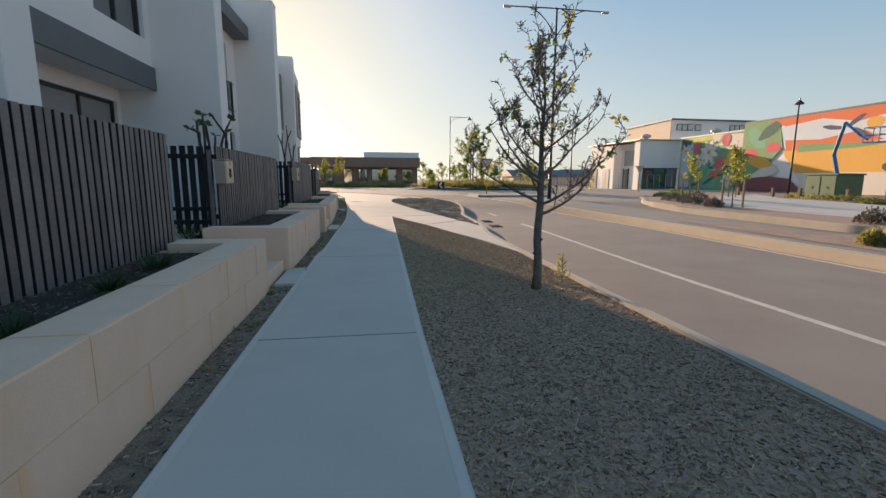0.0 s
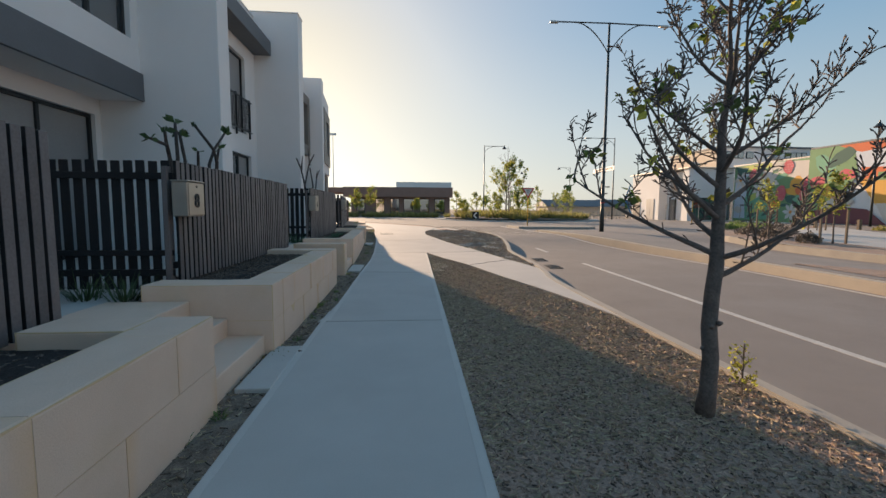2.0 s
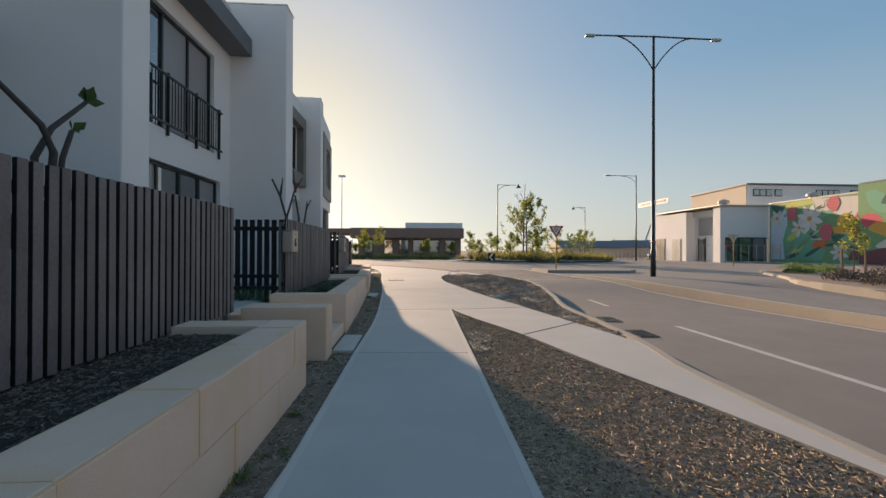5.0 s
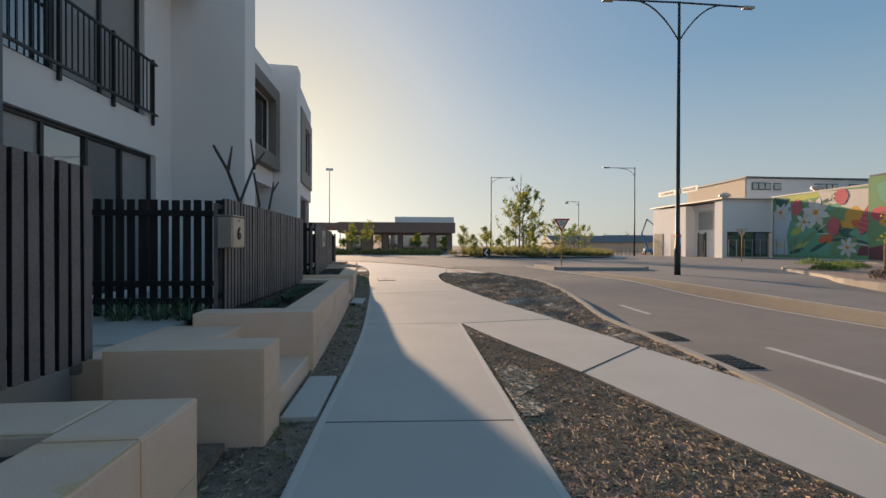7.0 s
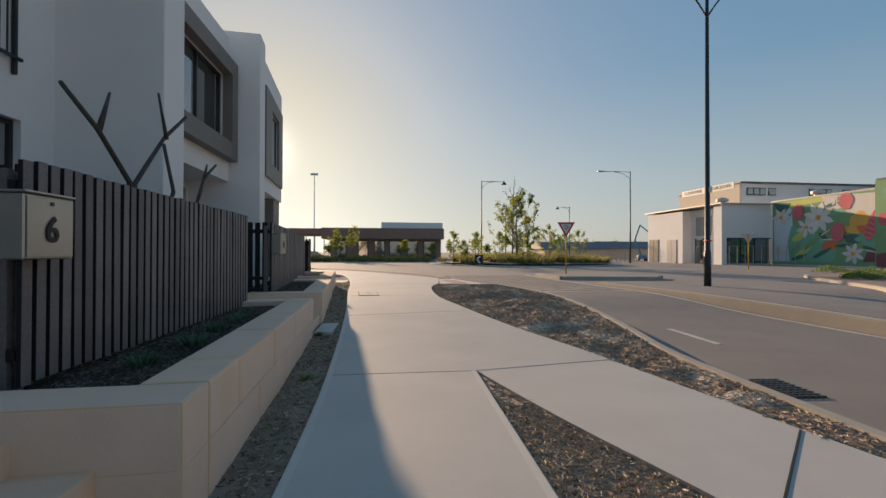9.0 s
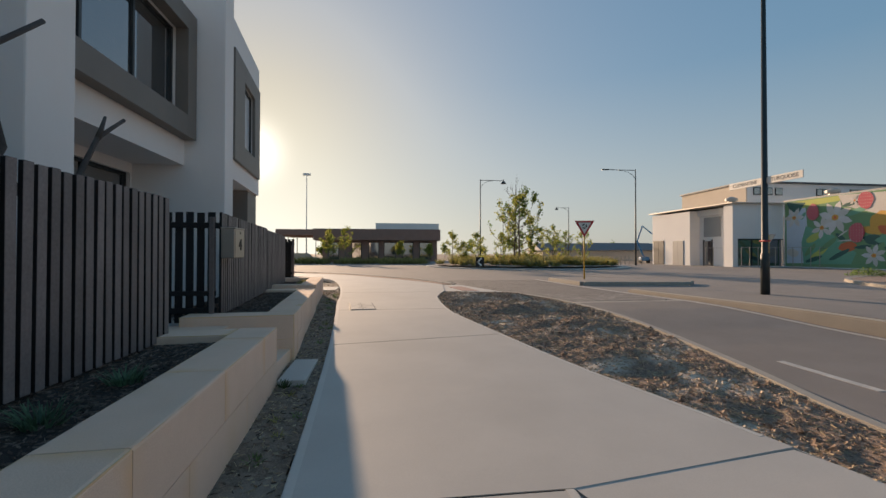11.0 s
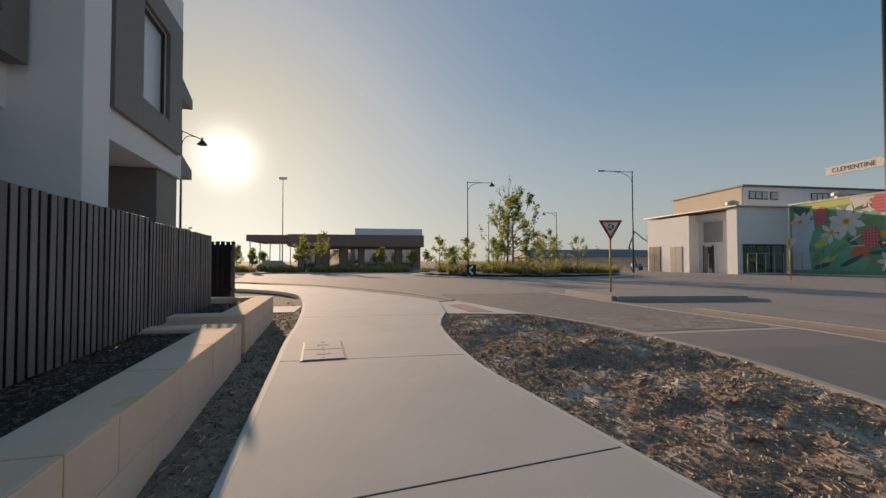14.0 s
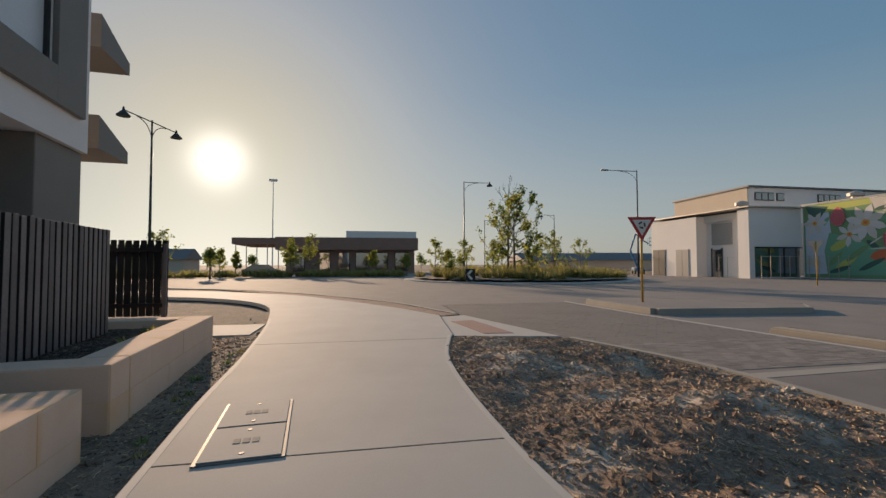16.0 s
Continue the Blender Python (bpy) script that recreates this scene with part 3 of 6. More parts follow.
# median
MEDIAN = curve_line([(8.9, -40), (8.9, 0), (8.9, 8), (8.85, 14), (8.5, 18), (8.0, 21.5), (7.55, 25), (7.35, 26.8)], 4)
MEDIAN_OUT = [(11.4, 26.8), (11.5, 20), (11.5, -40)]
road_slab("edge_line", strip(MEDIAN, -0.24, -0.12), ROAD_Z + 0.006, 0.004, WHITE_PAINT, marks)
slab("edge_line", strip([(7.35, 26.8), (7.1, 30), (7.05, 34)], -0.24, -0.12), ROAD_Z + 0.006, 0.004, WHITE_PAINT, 0, marks)
tagged(slab("median", [(x + 0.3, y) for x, y in MEDIAN] + MEDIAN_OUT, 0.05, 0.4, PAVING), "grey paved median strip", "median", kind="structure")
tagged(slab("median_kerb", strip(MEDIAN, 0.0, 0.297), 0.045, 0.4, CREAM_KERB, 0.03), "cream mountable concrete median kerb", "kerb", kind="structure")
M1 = rough_bed("median_mulch", [(9.5, 12.8), (9.35, -40), (11.3, -40), (11.3, 9), (10.6, 11.5)], 0.06, MULCH, 0.03, 0.2, "mulched bed on the median", seed=2.0)
slab("band", [(4.25, 24.1), (7.3, 24.2), (7.3, 24.4), (4.25, 24.3)], ROAD_Z + 0.004, 0.01, KERB, 0, marks)

# splitter island by the crossing
isl = [(7.3, 29.9), (11.4, 29.4), (12.2, 30.2), (9.5, 33.0), (7.5, 33.4), (7.2, 32.9)]
tagged(slab("splitter_island", isl, 0.09, 0.2, PAVING, 0.0), "raised paved traffic island with pale kerb", "traffic island", kind="structure")
tagged(slab("island_kerb", strip(isl + isl[:1], -0.0, 0.15), 0.095, 0.21, KERB, 0.02), "pale concrete kerb of the island", "kerb", kind="structure")

# beds and paths across the road
FAR_KERB = curve_line([(14.25, -40), (14.2, 0), (14.2, 10), (14.5, 21), (16.1, 24.3), (19.9, 30.3), (24, 33), (31, 34.5)], 4)
far_bed = FAR_KERB + [(31, 32), (24, 28), (19, 22), (17, 20), (17, -40)]
M2 = rough_bed("far_bed", far_bed, 0.05, MULCH, 0.03, 0.35, "mulched bed with shrubs across the road", seed=4.0)
tagged(slab("far_kerb", strip(FAR_KERB, -0.1, 0.12), 0.06, 0.4, KERB, 0.02), "pale concrete kerb across the road", "kerb", kind="structure")
tagged(slab("far_footpath", [(17, -40), (25.5, -40), (25.5, 24), (29, 29), (31, 31.9), (24, 28), (19, 22), (17, 20)], 0.05, 0.15, CONCRETE), "pale concrete footpath across the road", "footpath", kind="structure")
tagged(slab("far_yard", [(25.5, -40), (60, -40), (60, 46), (36, 40), (31, 34.5), (31, 31.9), (29, 29), (25.5, 24)], 0.0, 0.12, PAVING), "pale paved yard before the painted building", "yard", kind="structure")

# roundabout
RC = (13.5, 56.0)
circle = [(RC[0] + 9.8 * math.cos(a), RC[1] + 9.8 * math.sin(a)) for a in [2 * math.pi * k / 48 for k in range(48)]]
tagged(slab("roundabout", circle, 0.02, 0.12, CONCRETE, 0.02), "pale concrete apron ring of the roundabout", "roundabout", kind="structure")
inner = [(RC[0] + 8.9 * math.cos(a), RC[1] + 8.9 * math.sin(a)) for a in [2 * math.pi * k / 40 for k in range(40)]]
RB = rough_bed("roundabout_bed", inner, 0.16, SOIL, 0.05, 0.6, "planted earth bed of the roundabout", [(RC[0], RC[1], 5, 0.5)], 6.0)

# ---- limestone planters ----
TOP = 0.66
wall_rng = random.Random(5)


def block(x0, x1, y0, y1, z0, z1, upper, along_y, first, last):
    """A sawn block: its outer arrises are rubbed round and nicked, its joint faces stay tight."""
    bm = boxmesh(x0, x1, y0, y1, z0, z1)
    lo, hi = (y0, y1) if along_y else (x0, x1)
    worn = []
    for e in bm.edges:
        va, vb = (v.co for v in e.verts)
        at = (va.y + vb.y) / 2 if along_y else (va.x + vb.x) / 2
        long_way = abs((vb - va).y if along_y else (vb - va).x) > 1e-4
        top_edge = upper and va.z > z1 - 1e-4 and vb.z > z1 - 1e-4
        end = (first and at < lo + 1e-4) or (last and at > hi - 1e-4)
        if (long_way and top_edge) or (end and (top_edge or abs(va.z - vb.z) > 1e-4)):
            worn.append(e)
    if worn:
        bmesh.ops.subdivide_edges(bm, edges=[e for e in bm.edges if abs((e.verts[0].co - e.verts[1].co).y if along_y else (e.verts[0].co - e.verts[1].co).x) > 0.3], cuts=5)
        inset = 1e-3
        worn = [e for e in bm.edges if len(e.link_faces) == 2 and e.calc_face_angle(0) > 1.0 and (
            (upper and min(v.co.z for v in e.verts) > z1 - inset and not (abs((e.verts[0].co.y if along_y else e.verts[0].co.x) - lo) < inset and abs((e.verts[1].co.y if along_y else e.verts[1].co.x) - lo) < inset and not first)
             and not (abs((e.verts[0].co.y if along_y else e.verts[0].co.x) - hi) < inset and abs((e.verts[1].co.y if along_y else e.verts[1].co.x) - hi) < inset and not last))
            or (abs(e.verts[0].co.z - e.verts[1].co.z) > 0.05 and ((first and (e.verts[0].co.y if along_y else e.verts[0].co.x) < lo + inset) or (last and (e.verts[0].co.y if along_y else e.verts[0].co.x) > hi - inset))))]
        bmesh.ops.bevel(bm, geom=worn, offset=0.016, segments=2, affect="EDGES", profile=0.5)
        for v in bm.verts:
            if v.co.z > z1 - 0.03 and lo + 0.02 < (v.co.y if along_y else v.co.x) < hi - 0.02:
                v.co.z += 0.004 * noise.noise(v.co * 9.0) - 0.0015
                v.co.x += 0.004 * noise.noise(v.co * 7.0 + Vector((5, 0, 0))) * along_y
    return bm


def planter(name, runs, base, top, label, x=0.0, y=0.0, turn=0.0):
    """A wall of limestone blocks in two courses with flush stained joints. runs: x0, x1, y0, y1 of each straight stretch."""
    w = thing(name, x, y, 0, label, "retaining wall", "limestone planter walls", turn=turn)
    mid = base + (top - base) * 0.47
    for x0, x1, y0, y1 in runs:
        along_y = (y1 - y0) > (x1 - x0)
        for c, (z0, z1) in enumerate(((base - 0.1, mid - 0.0025), (mid + 0.0025, top))):
            a, b = (y0, y1) if along_y else (x0, x1)
            length = b - a
            n = max(1, round(length / 1.0))
            cuts = [a + length * k / n for k in range(n + 1)]
            if c == 1 and n > 1:
                cuts = [a] + [(p + q) / 2 for p, q in zip(cuts, cuts[1:])] + [b]
            for p, q in zip(cuts, cuts[1:]):
                j = [wall_rng.uniform(-0.002, 0.002) for _ in range(3)]
                p1, q1 = p + 0.0025 * (p > a), q - 0.0025 * (q < b)
                if along_y:
                    bm = block(x0 + j[0], x1 + j[1], p1, q1, z0, z1 + (j[2] if c else 0), c, True, p == a, q == b)
                else:
                    bm = block(p1, q1, y0 + j[0], y1 + j[1], z0, z1 + (j[2] if c else 0), c, False, p == a, q == b)
                part("limestone_block", bm, LIMESTONE if along_y else LIMESTONE_CROSS, w)
        bm = boxmesh(x0 + 0.003, x1 - 0.003, y0 + 0.003, y1 - 0.003, base - 0.1, top - 0.004)
        part("mortar", bm, MORTAR, w, "yellow-stained mortar joints")
    return w


WL = "cream limestone block planter wall with yellow stains"
planter("planter_wall", [(-1.69, -1.33, -12, 5.62), (-2.3, -1.692, 5.26, 5.62)], 0, TOP, WL)
planter("planter_wall", [(-1.65, -1.295, 7.2, 10.77), (-2.5, -1.295, 6.84, 7.198), (-2.5, -1.652, 10.41, 10.77)], 0, TOP, WL)
planter("planter_wall", [(-2.3, -1.275, 11.68, 12.06)], 0.02, 0.67, "cream limestone block pier beside the entry steps")
planter("planter_wall", [(-0.36, 0, 0.35, 4.8), (-1.2, 0, 0, 0.348), (-1.1, -0.362, 4.44, 4.8)], 0.05, 0.66, WL, -1.30, 13.4, 2.4)
planter("planter_wall", [(-0.36, 0, 0.35, 4.1), (-1.25, 0, 0, 0.348), (-1.1, -0.362, 3.75, 4.1)], 0.12, 0.67, WL, -1.50, 19.05, 4.9)
planter("planter_wall", [(-0.36, 0, 0.35, 3.3), (-1.25, 0, 0, 0.348), (-1.5, -0.362, 2.95, 3.3)], 0.2, 0.71, WL, -1.93, 23.62, 4.9)

# soil in the planters and the paved entries behind
for y0, y1, x1, z in ((-12, 5.26, -1.69, 0.55), (7.2, 10.41, -1.65, 0.57), (13.75, 17.85, -1.62, 0.56), (19.4, 22.85, -2.02, 0.58), (23.95, 26.6, -2.35, 0.6)):
    f = rough_bed("planter_soil", [(-2.75 - (y0 > 19) * 0.6, y0), (x1, y0), (x1, y1), (-2.75 - (y0 > 19) * 0.6, y1)], z - (G(y0) + G(y1)) / 2, BED_MULCH, 0.03, 0.08, "dark mulched soil in the planter", seed=y0)
    chips("planter_chips", f, 5000, DARK_CHIP, "dark bark chips in the planter", int(y0 + 50))
courts = [(-12, 6.0, 0.5), (6.0, 12.6, 0.5), (12.6, 18.6, 0.52), (18.6, 27.0, 0.55)]
for y0, y1, z in courts:
    tagged(link_mesh("forecourt", boxmesh(-12, -2.75, y0, y1, z - 0.5, z), CONCRETE), "plain concrete forecourt behind the fence", "forecourt", kind="structure")


def steps(y0, y1, x, base, top, pad):
    """Entry steps of limestone between two planters, with a concrete pad at their foot."""
    s = thing("entry_steps", x, y0, base, "cream limestone entry steps between planters", "steps", "entry steps")
    rise = (top - base) / 3
    for k in range(3):
        x1 = -0.02 - 0.34 * k
        x0 = x1 - 0.36 if k < 2 else -1.45
        part("step", boxmesh(x0, x1, 0.003, y1 - y0 - 0.003, -0.05, rise * (k + 1), 0.015), LIMESTONE, s)
    part("foot_pad", boxmesh(0.03, 0.30, pad[0], pad[1], -0.08, 0.012, 0.006), CONCRETE, s, "pale concrete pad")


steps(5.62, 6.84, -1.36, G(6), 0.51, (0.3, 1.36))
steps(12.06, 13.4, -1.31, G(12.5), 0.53, (0.02, 1.08))
steps(18.2, 19.05, -1.52, G(18.5), 0.56, (-0.05, 0.84))
bm = boxmesh(-2.75, -1.5, 10.76, 11.6, 0, 0.08)
tagged(link_mesh("recess_floor", bm, SAND), "sandy recess between planter walls", "recess", kind="structure")
tagged(link_mesh("path_stub", boxmesh(-3.2, -2.0, 28.2, 29.6, 0.0, 0.225), CONCRETE), "concrete path stub to the corner bed", "path", kind="structure")


# ---- fences ----
def fence(x, y0, y1, z0, z1, pitch=0.105, along="y", label="dark brown timber slat fence on the planter", slat_w=0.073, depth=0.032):
    """A fence of upright slats on two rails, each slat a part."""
    f = thing("slat_fence", x, y0, z0, label, "fence", "slat fences", turn=0 if along == "y" else 90)
    ln = y1 - y0
    n = int(ln / pitch)
    me = None
    rng = random.Random(int(y0 * 10))
    for k in range(n):
        ya = ln * k / n + (ln / n - slat_w) / 2
        if me is None:
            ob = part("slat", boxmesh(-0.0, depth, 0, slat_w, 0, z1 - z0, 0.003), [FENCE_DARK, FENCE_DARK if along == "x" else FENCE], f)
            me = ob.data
            # street slats: faces and tops paler, other sides coloured dark for gap shade
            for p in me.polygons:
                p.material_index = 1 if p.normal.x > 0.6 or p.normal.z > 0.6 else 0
        else:
            ob = new("slat", me)
            ob.parent = f
        ob.matrix_basis = pose(0, ya, rng.uniform(-0.006, 0.006), 0, rng.uniform(-0.25, 0.25), rng.uniform(-1.5, 1.5))
    for z in (0.18, z1 - z0 - 0.16):
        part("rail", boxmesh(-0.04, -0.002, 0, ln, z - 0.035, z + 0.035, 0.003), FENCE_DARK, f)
    m = max(2, round(ln / 1.8) + 1)
    for k in range(m):
        y = 0.03 + (ln - 0.06) * k / (m - 1)
        part("post", boxmesh(-0.09, -0.042, y - 0.025, y + 0.025, -0.1, z1 - z0 - 0.06, 0.003), FENCE, f)
    return f


FX = -2.45
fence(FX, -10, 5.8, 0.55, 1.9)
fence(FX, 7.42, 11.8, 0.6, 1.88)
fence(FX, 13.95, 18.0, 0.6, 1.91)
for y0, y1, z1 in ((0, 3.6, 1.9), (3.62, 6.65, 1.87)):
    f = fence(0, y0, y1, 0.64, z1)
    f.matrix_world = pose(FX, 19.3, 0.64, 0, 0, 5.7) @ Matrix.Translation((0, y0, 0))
GATE = "near-black upright slat fence across the entry court"
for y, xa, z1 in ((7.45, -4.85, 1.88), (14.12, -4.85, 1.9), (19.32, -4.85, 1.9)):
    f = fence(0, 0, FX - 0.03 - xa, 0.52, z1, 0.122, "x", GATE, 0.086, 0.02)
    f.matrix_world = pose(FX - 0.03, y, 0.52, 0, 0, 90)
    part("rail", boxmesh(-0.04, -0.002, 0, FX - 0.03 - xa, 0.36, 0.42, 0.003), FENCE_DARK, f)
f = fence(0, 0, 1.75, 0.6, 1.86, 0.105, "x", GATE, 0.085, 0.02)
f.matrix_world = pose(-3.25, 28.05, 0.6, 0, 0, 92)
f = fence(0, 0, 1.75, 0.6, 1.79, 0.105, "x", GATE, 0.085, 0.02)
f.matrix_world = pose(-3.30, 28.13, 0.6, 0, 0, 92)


def letterbox(y, number, z):
    """A steel letterbox set on the fence, with the house number on its front."""
    b = thing("letterbox", FX + 0.032, y, z, "brushed steel letterbox numbered " + number + " fixed on the slat fence", "letterbox", "letterboxes")
    part("case", boxmesh(0.0, 0.16, 0.0, 0.37, 0, 0.36, 0.008), STEEL, b)
    part("lid", boxmesh(-0.005, 0.172, -0.006, 0.376, 0.362, 0.376, 0.004), STEEL, b)
    part("door", boxmesh(0.161, 0.168, 0.015, 0.355, 0.015, 0.345, 0.002), STEEL, b)
    bm = bmesh.new()
    tube(bm, [(0.168, 0.185, 0.315), (0.174, 0.185, 0.315)], 0.013, 10)
    part("lock", bm, METAL_DARK, b)
    cu = bpy.data.curves.new("number", "FONT")
    cu.body, cu.size, cu.extrude, cu.align_x, cu.align_y, cu.offset = number, 0.20, 0.004, "CENTER", "CENTER", 0.004
    cu.materials.append(BLACK)
    ob = new("number", cu)
    ob.parent = b
    ob.matrix_basis = Matrix.Translation((0.172, 0.185, 0.16)) @ Matrix(((0, 0, 1, 0), (1, 0, 0, 0), (0, 1, 0, 0), (0, 0, 0, 1)))
    ob["label"] = "black house number"


letterbox(7.31, "8", 1.30)
letterbox(13.76, "6", 1.33)
letterbox(19.28, "4", 1.34)


# ---- houses ----
def window(parent, x, y0, y1, z0, z1, panes=2, blind=(), name="window", fw=0.06, pane_mat=None):
    """A dark-framed window in a wall facing the street: frame bars, then each pane."""
    w = new(name)
    w.parent = parent
    w.empty_display_size = 0.1
    bm = bmesh.new()
    box(bm, x - 0.06, x + 0.03, y0, y0 + fw, z0, z1)
    box(bm, x - 0.06, x + 0.03, y1 - fw, y1, z0, z1)
    box(bm, x - 0.058, x + 0.028, y0 + fw, y1 - fw, z1 - fw, z1)
    box(bm, x - 0.058, x + 0.028, y0 + fw, y1 - fw, z0, z0 + fw)
    step = (y1 - y0 - fw) / panes
    for k in range(1, panes):
        yy = y0 + fw + step * k - fw
        box(bm, x - 0.056, x + 0.02, yy, yy + fw, z0 + fw, z1 - fw)
    part("window_frame", bm, METAL_DARK, w)
    for k in range(panes):
        ya = y0 + fw + step * k
        part("pane", boxmesh(x - 0.03, x - 0.018, ya, ya + step - fw, z0 + fw, z1 - fw), (pane_mat or BLIND) if k in blind else GLASS, w)
    return w


def wall_with_holes(x_front, thick, y0, y1, z0, z1, holes):
    """A wall facing +x with openings (y0, y1, z0, z1), built from boxes."""
    bm = bmesh.new()
    ys = sorted({y0, y1, *[h[0] for h in holes], *[h[1] for h in holes]})
    for a, b in zip(ys, ys[1:]):
        mid = (a + b) / 2
        cuts = sorted([(h[2], h[3]) for h in holes if h[0] < mid < h[1]])
        z = z0
        for c, d in cuts:
            if c > z:
                box(bm, x_front - thick, x_front, a, b, z, c)
            z = d
        if z < z1:
            box(bm, x_front - thick, x_front, a, b, z, z1)
    bmesh.ops.remove_doubles(bm, verts=bm.verts, dist=1e-5)
    return bm


REC, BLADE = -4.95, -3.53
HL = "white-rendered two-storey terrace house with dark window frames"


def blade(parent, y0, y1, top, x=BLADE):
    part("blade_wall", boxmesh(-12, x, y0, y1, 0.3, top, 0.02), RENDER_WHITE, parent)
    part("capping", boxmesh(-12, x + 0.02, y0 - 0.02, y1 + 0.02, top + 0.002, top + 0.03, 0.004), RENDER_WHITE, parent)


# house 10: a grey band over a deep porch
h10 = thing("house", -8, 6, 0.5, HL + " and grey band", "house", "terrace houses")
h10.matrix_world = Matrix()
blade(h10, -6.0, -5.4, 7.6)
blade(h10, 6.2, 6.76, 7.7, -4.3)
part("wall", wall_with_holes(REC, 0.3, 6.762, 11.448, 3.37, 7.2, [(8.0, 8.9, 4.42, 6.2), (9.4, 11.22, 4.42, 6.2)]), RENDER_WHITE, h10)
part("porch_wall", wall_with_holes(-5.7, 0.3, 6.762, 11.448, 0.3, 3.37, [(7.8, 11.3, 0.5, 3.08)]), RENDER_WHITE, h10)
part("soffit", boxmesh(-5.7, REC - 0.301, 6.762, 11.448, 3.372, 3.5), RENDER_WHITE, h10)
part("band", boxmesh(REC + 0.003, REC + 0.06, 6.77, 11.44, 3.36, 3.86, 0.006), GREY_CLAD, h10, "grey clad band")
window(h10, REC - 0.12, 9.4, 11.22, 4.42, 6.2, 2)
window(h10, REC - 0.12, 8.0, 8.9, 4.42, 6.2, 1)
window(h10, -5.8, 7.8, 11.3, 0.5, 3.08, 3, (1, 2))
part("front_south", wall_with_holes(REC, 0.3, -5.398, 6.198, 0.3, 7.2, [(-3, 3, 0.5, 2.9), (-3, 3, 4.4, 6.2)]), RENDER_WHITE, h10)
window(h10, REC - 0.12, -3, 3, 0.5, 2.9, 3)
window(h10, REC - 0.12, -3, 3, 4.4, 6.2, 3)
part("roof", boxmesh(-12, REC - 0.3, -5.39, 11.44, 6.9, 7.1), GREY_CLAD, h10)
part("back_wall", boxmesh(-12.3, -12.002, -6, 11.44, 0.3, 7.2), RENDER_WHITE, h10)

# house 8: balcony under a grey canopy
h8 = thing("house", -8, 14, 0.5, HL + ", railed balcony and canopy", "house", "terrace houses")
h8.matrix_world = Matrix()
blade(h8, 11.45, 11.97, 7.85)
part("wall", wall_with_holes(REC, 0.3, 11.972, 17.848, 0.3, 7.55, [(14.0, 17.3, 0.6, 3.02), (14.0, 16.95, 3.66, 5.95)]), RENDER_WHITE, h8)
window(h8, REC - 0.12, 14.0, 17.3, 0.6, 3.02, 4, (0, 3))
window(h8, REC - 0.12, 14.0, 16.95, 3.66, 5.95, 3, (1, 2))
part("canopy", boxmesh(REC + 0.003, REC + 0.55, 13.6, 17.84, 6.35, 6.8, 0.01), GREY_CLAD, h8, "grey clad canopy")
part("parapet_cap", boxmesh(REC - 0.3, REC + 0.03, 11.98, 17.84, 7.552, 7.58), RENDER_WHITE, h8)
part("roof", boxmesh(-12, REC - 0.3, 11.98, 17.84, 6.9, 7.1), GREY_CLAD, h8)
part("back_wall", boxmesh(-12.3, -12.002, 11.46, 17.84, 0.3, 7.4), RENDER_WHITE, h8)
part("porch_column", boxmesh(-4.94, -4.6, 13.45, 13.75, 0.5, 6.34, 0.01), GREY_CLAD, h8, "dark clad column")
rail = new("balcony_rail")
rail.parent = h8
for z in (4.66, 3.74):
    part("rail_bar", boxmesh(REC + 0.06, REC + 0.10, 13.8, 17.2, z - 0.02, z + 0.02, 0.004), METAL_DARK, rail)
for k in range(4):
    y = 13.85 + 3.3 * k / 3
    part("rail_post", boxmesh(REC + 0.01, REC + 0.058, y - 0.02, y + 0.02, 3.55, 4.75, 0.003), METAL_DARK, rail)
for k in range(30):
    y = 13.85 + 3.3 * (k + 0.5) / 30
    part("baluster", boxmesh(REC + 0.072, REC + 0.088, y - 0.007, y + 0.007, 3.762, 4.638), METAL_DARK, rail)

# house 6: boxed window over an inset porch
h6 = thing("house", -8, 20, 0.5, HL + " and bronze window box", "house", "terrace houses")
h6.matrix_world = Matrix()
blade(h6, 17.85, 18.47, 7.72)
part("wall", wall_with_holes(-4.62, 0.3, 18.472, 23.5, 3.25, 7.1, [(19.0, 23.05, 4.2, 5.95)]), RENDER_WHITE, h6)
part("porch_wall", wall_with_holes(-5.6, 0.3, 18.472, 23.5, 0.3, 3.25, [(19.4, 23.6 - 0.25, 0.55, 3.05)]), RENDER_WHITE, h6)
part("soffit", boxmesh(-5.6, -4.922, 18.472, 23.5, 3.252, 3.35), RENDER_WHITE, h6)
window(h6, -4.70, 19.0, 23.05, 4.2, 5.95, 3)
window(h6, -5.7, 19.4, 23.35, 0.55, 3.05, 3, (1,))
bm = bmesh.new()
for y0, y1, z0, z1 in ((18.6, 18.998, 3.77, 6.35), (23.052, 23.45, 3.77, 6.35), (18.998, 23.052, 3.77, 4.198), (18.998, 23.052, 5.952, 6.35)):
    part("surround_panel", boxmesh(-4.618, -4.37, y0, y1, z0, z1, 0.004), BROWN_CLAD, h6, "bronze metal window surround")
part("roof", boxmesh(-12, -4.93, 18.48, 23.5, 6.7, 6.9), GREY_CLAD, h6)
part("back_wall", boxmesh(-12.3, -12.002, 17.86, 23.5, 0.3, 7.1), RENDER_WHITE, h6)

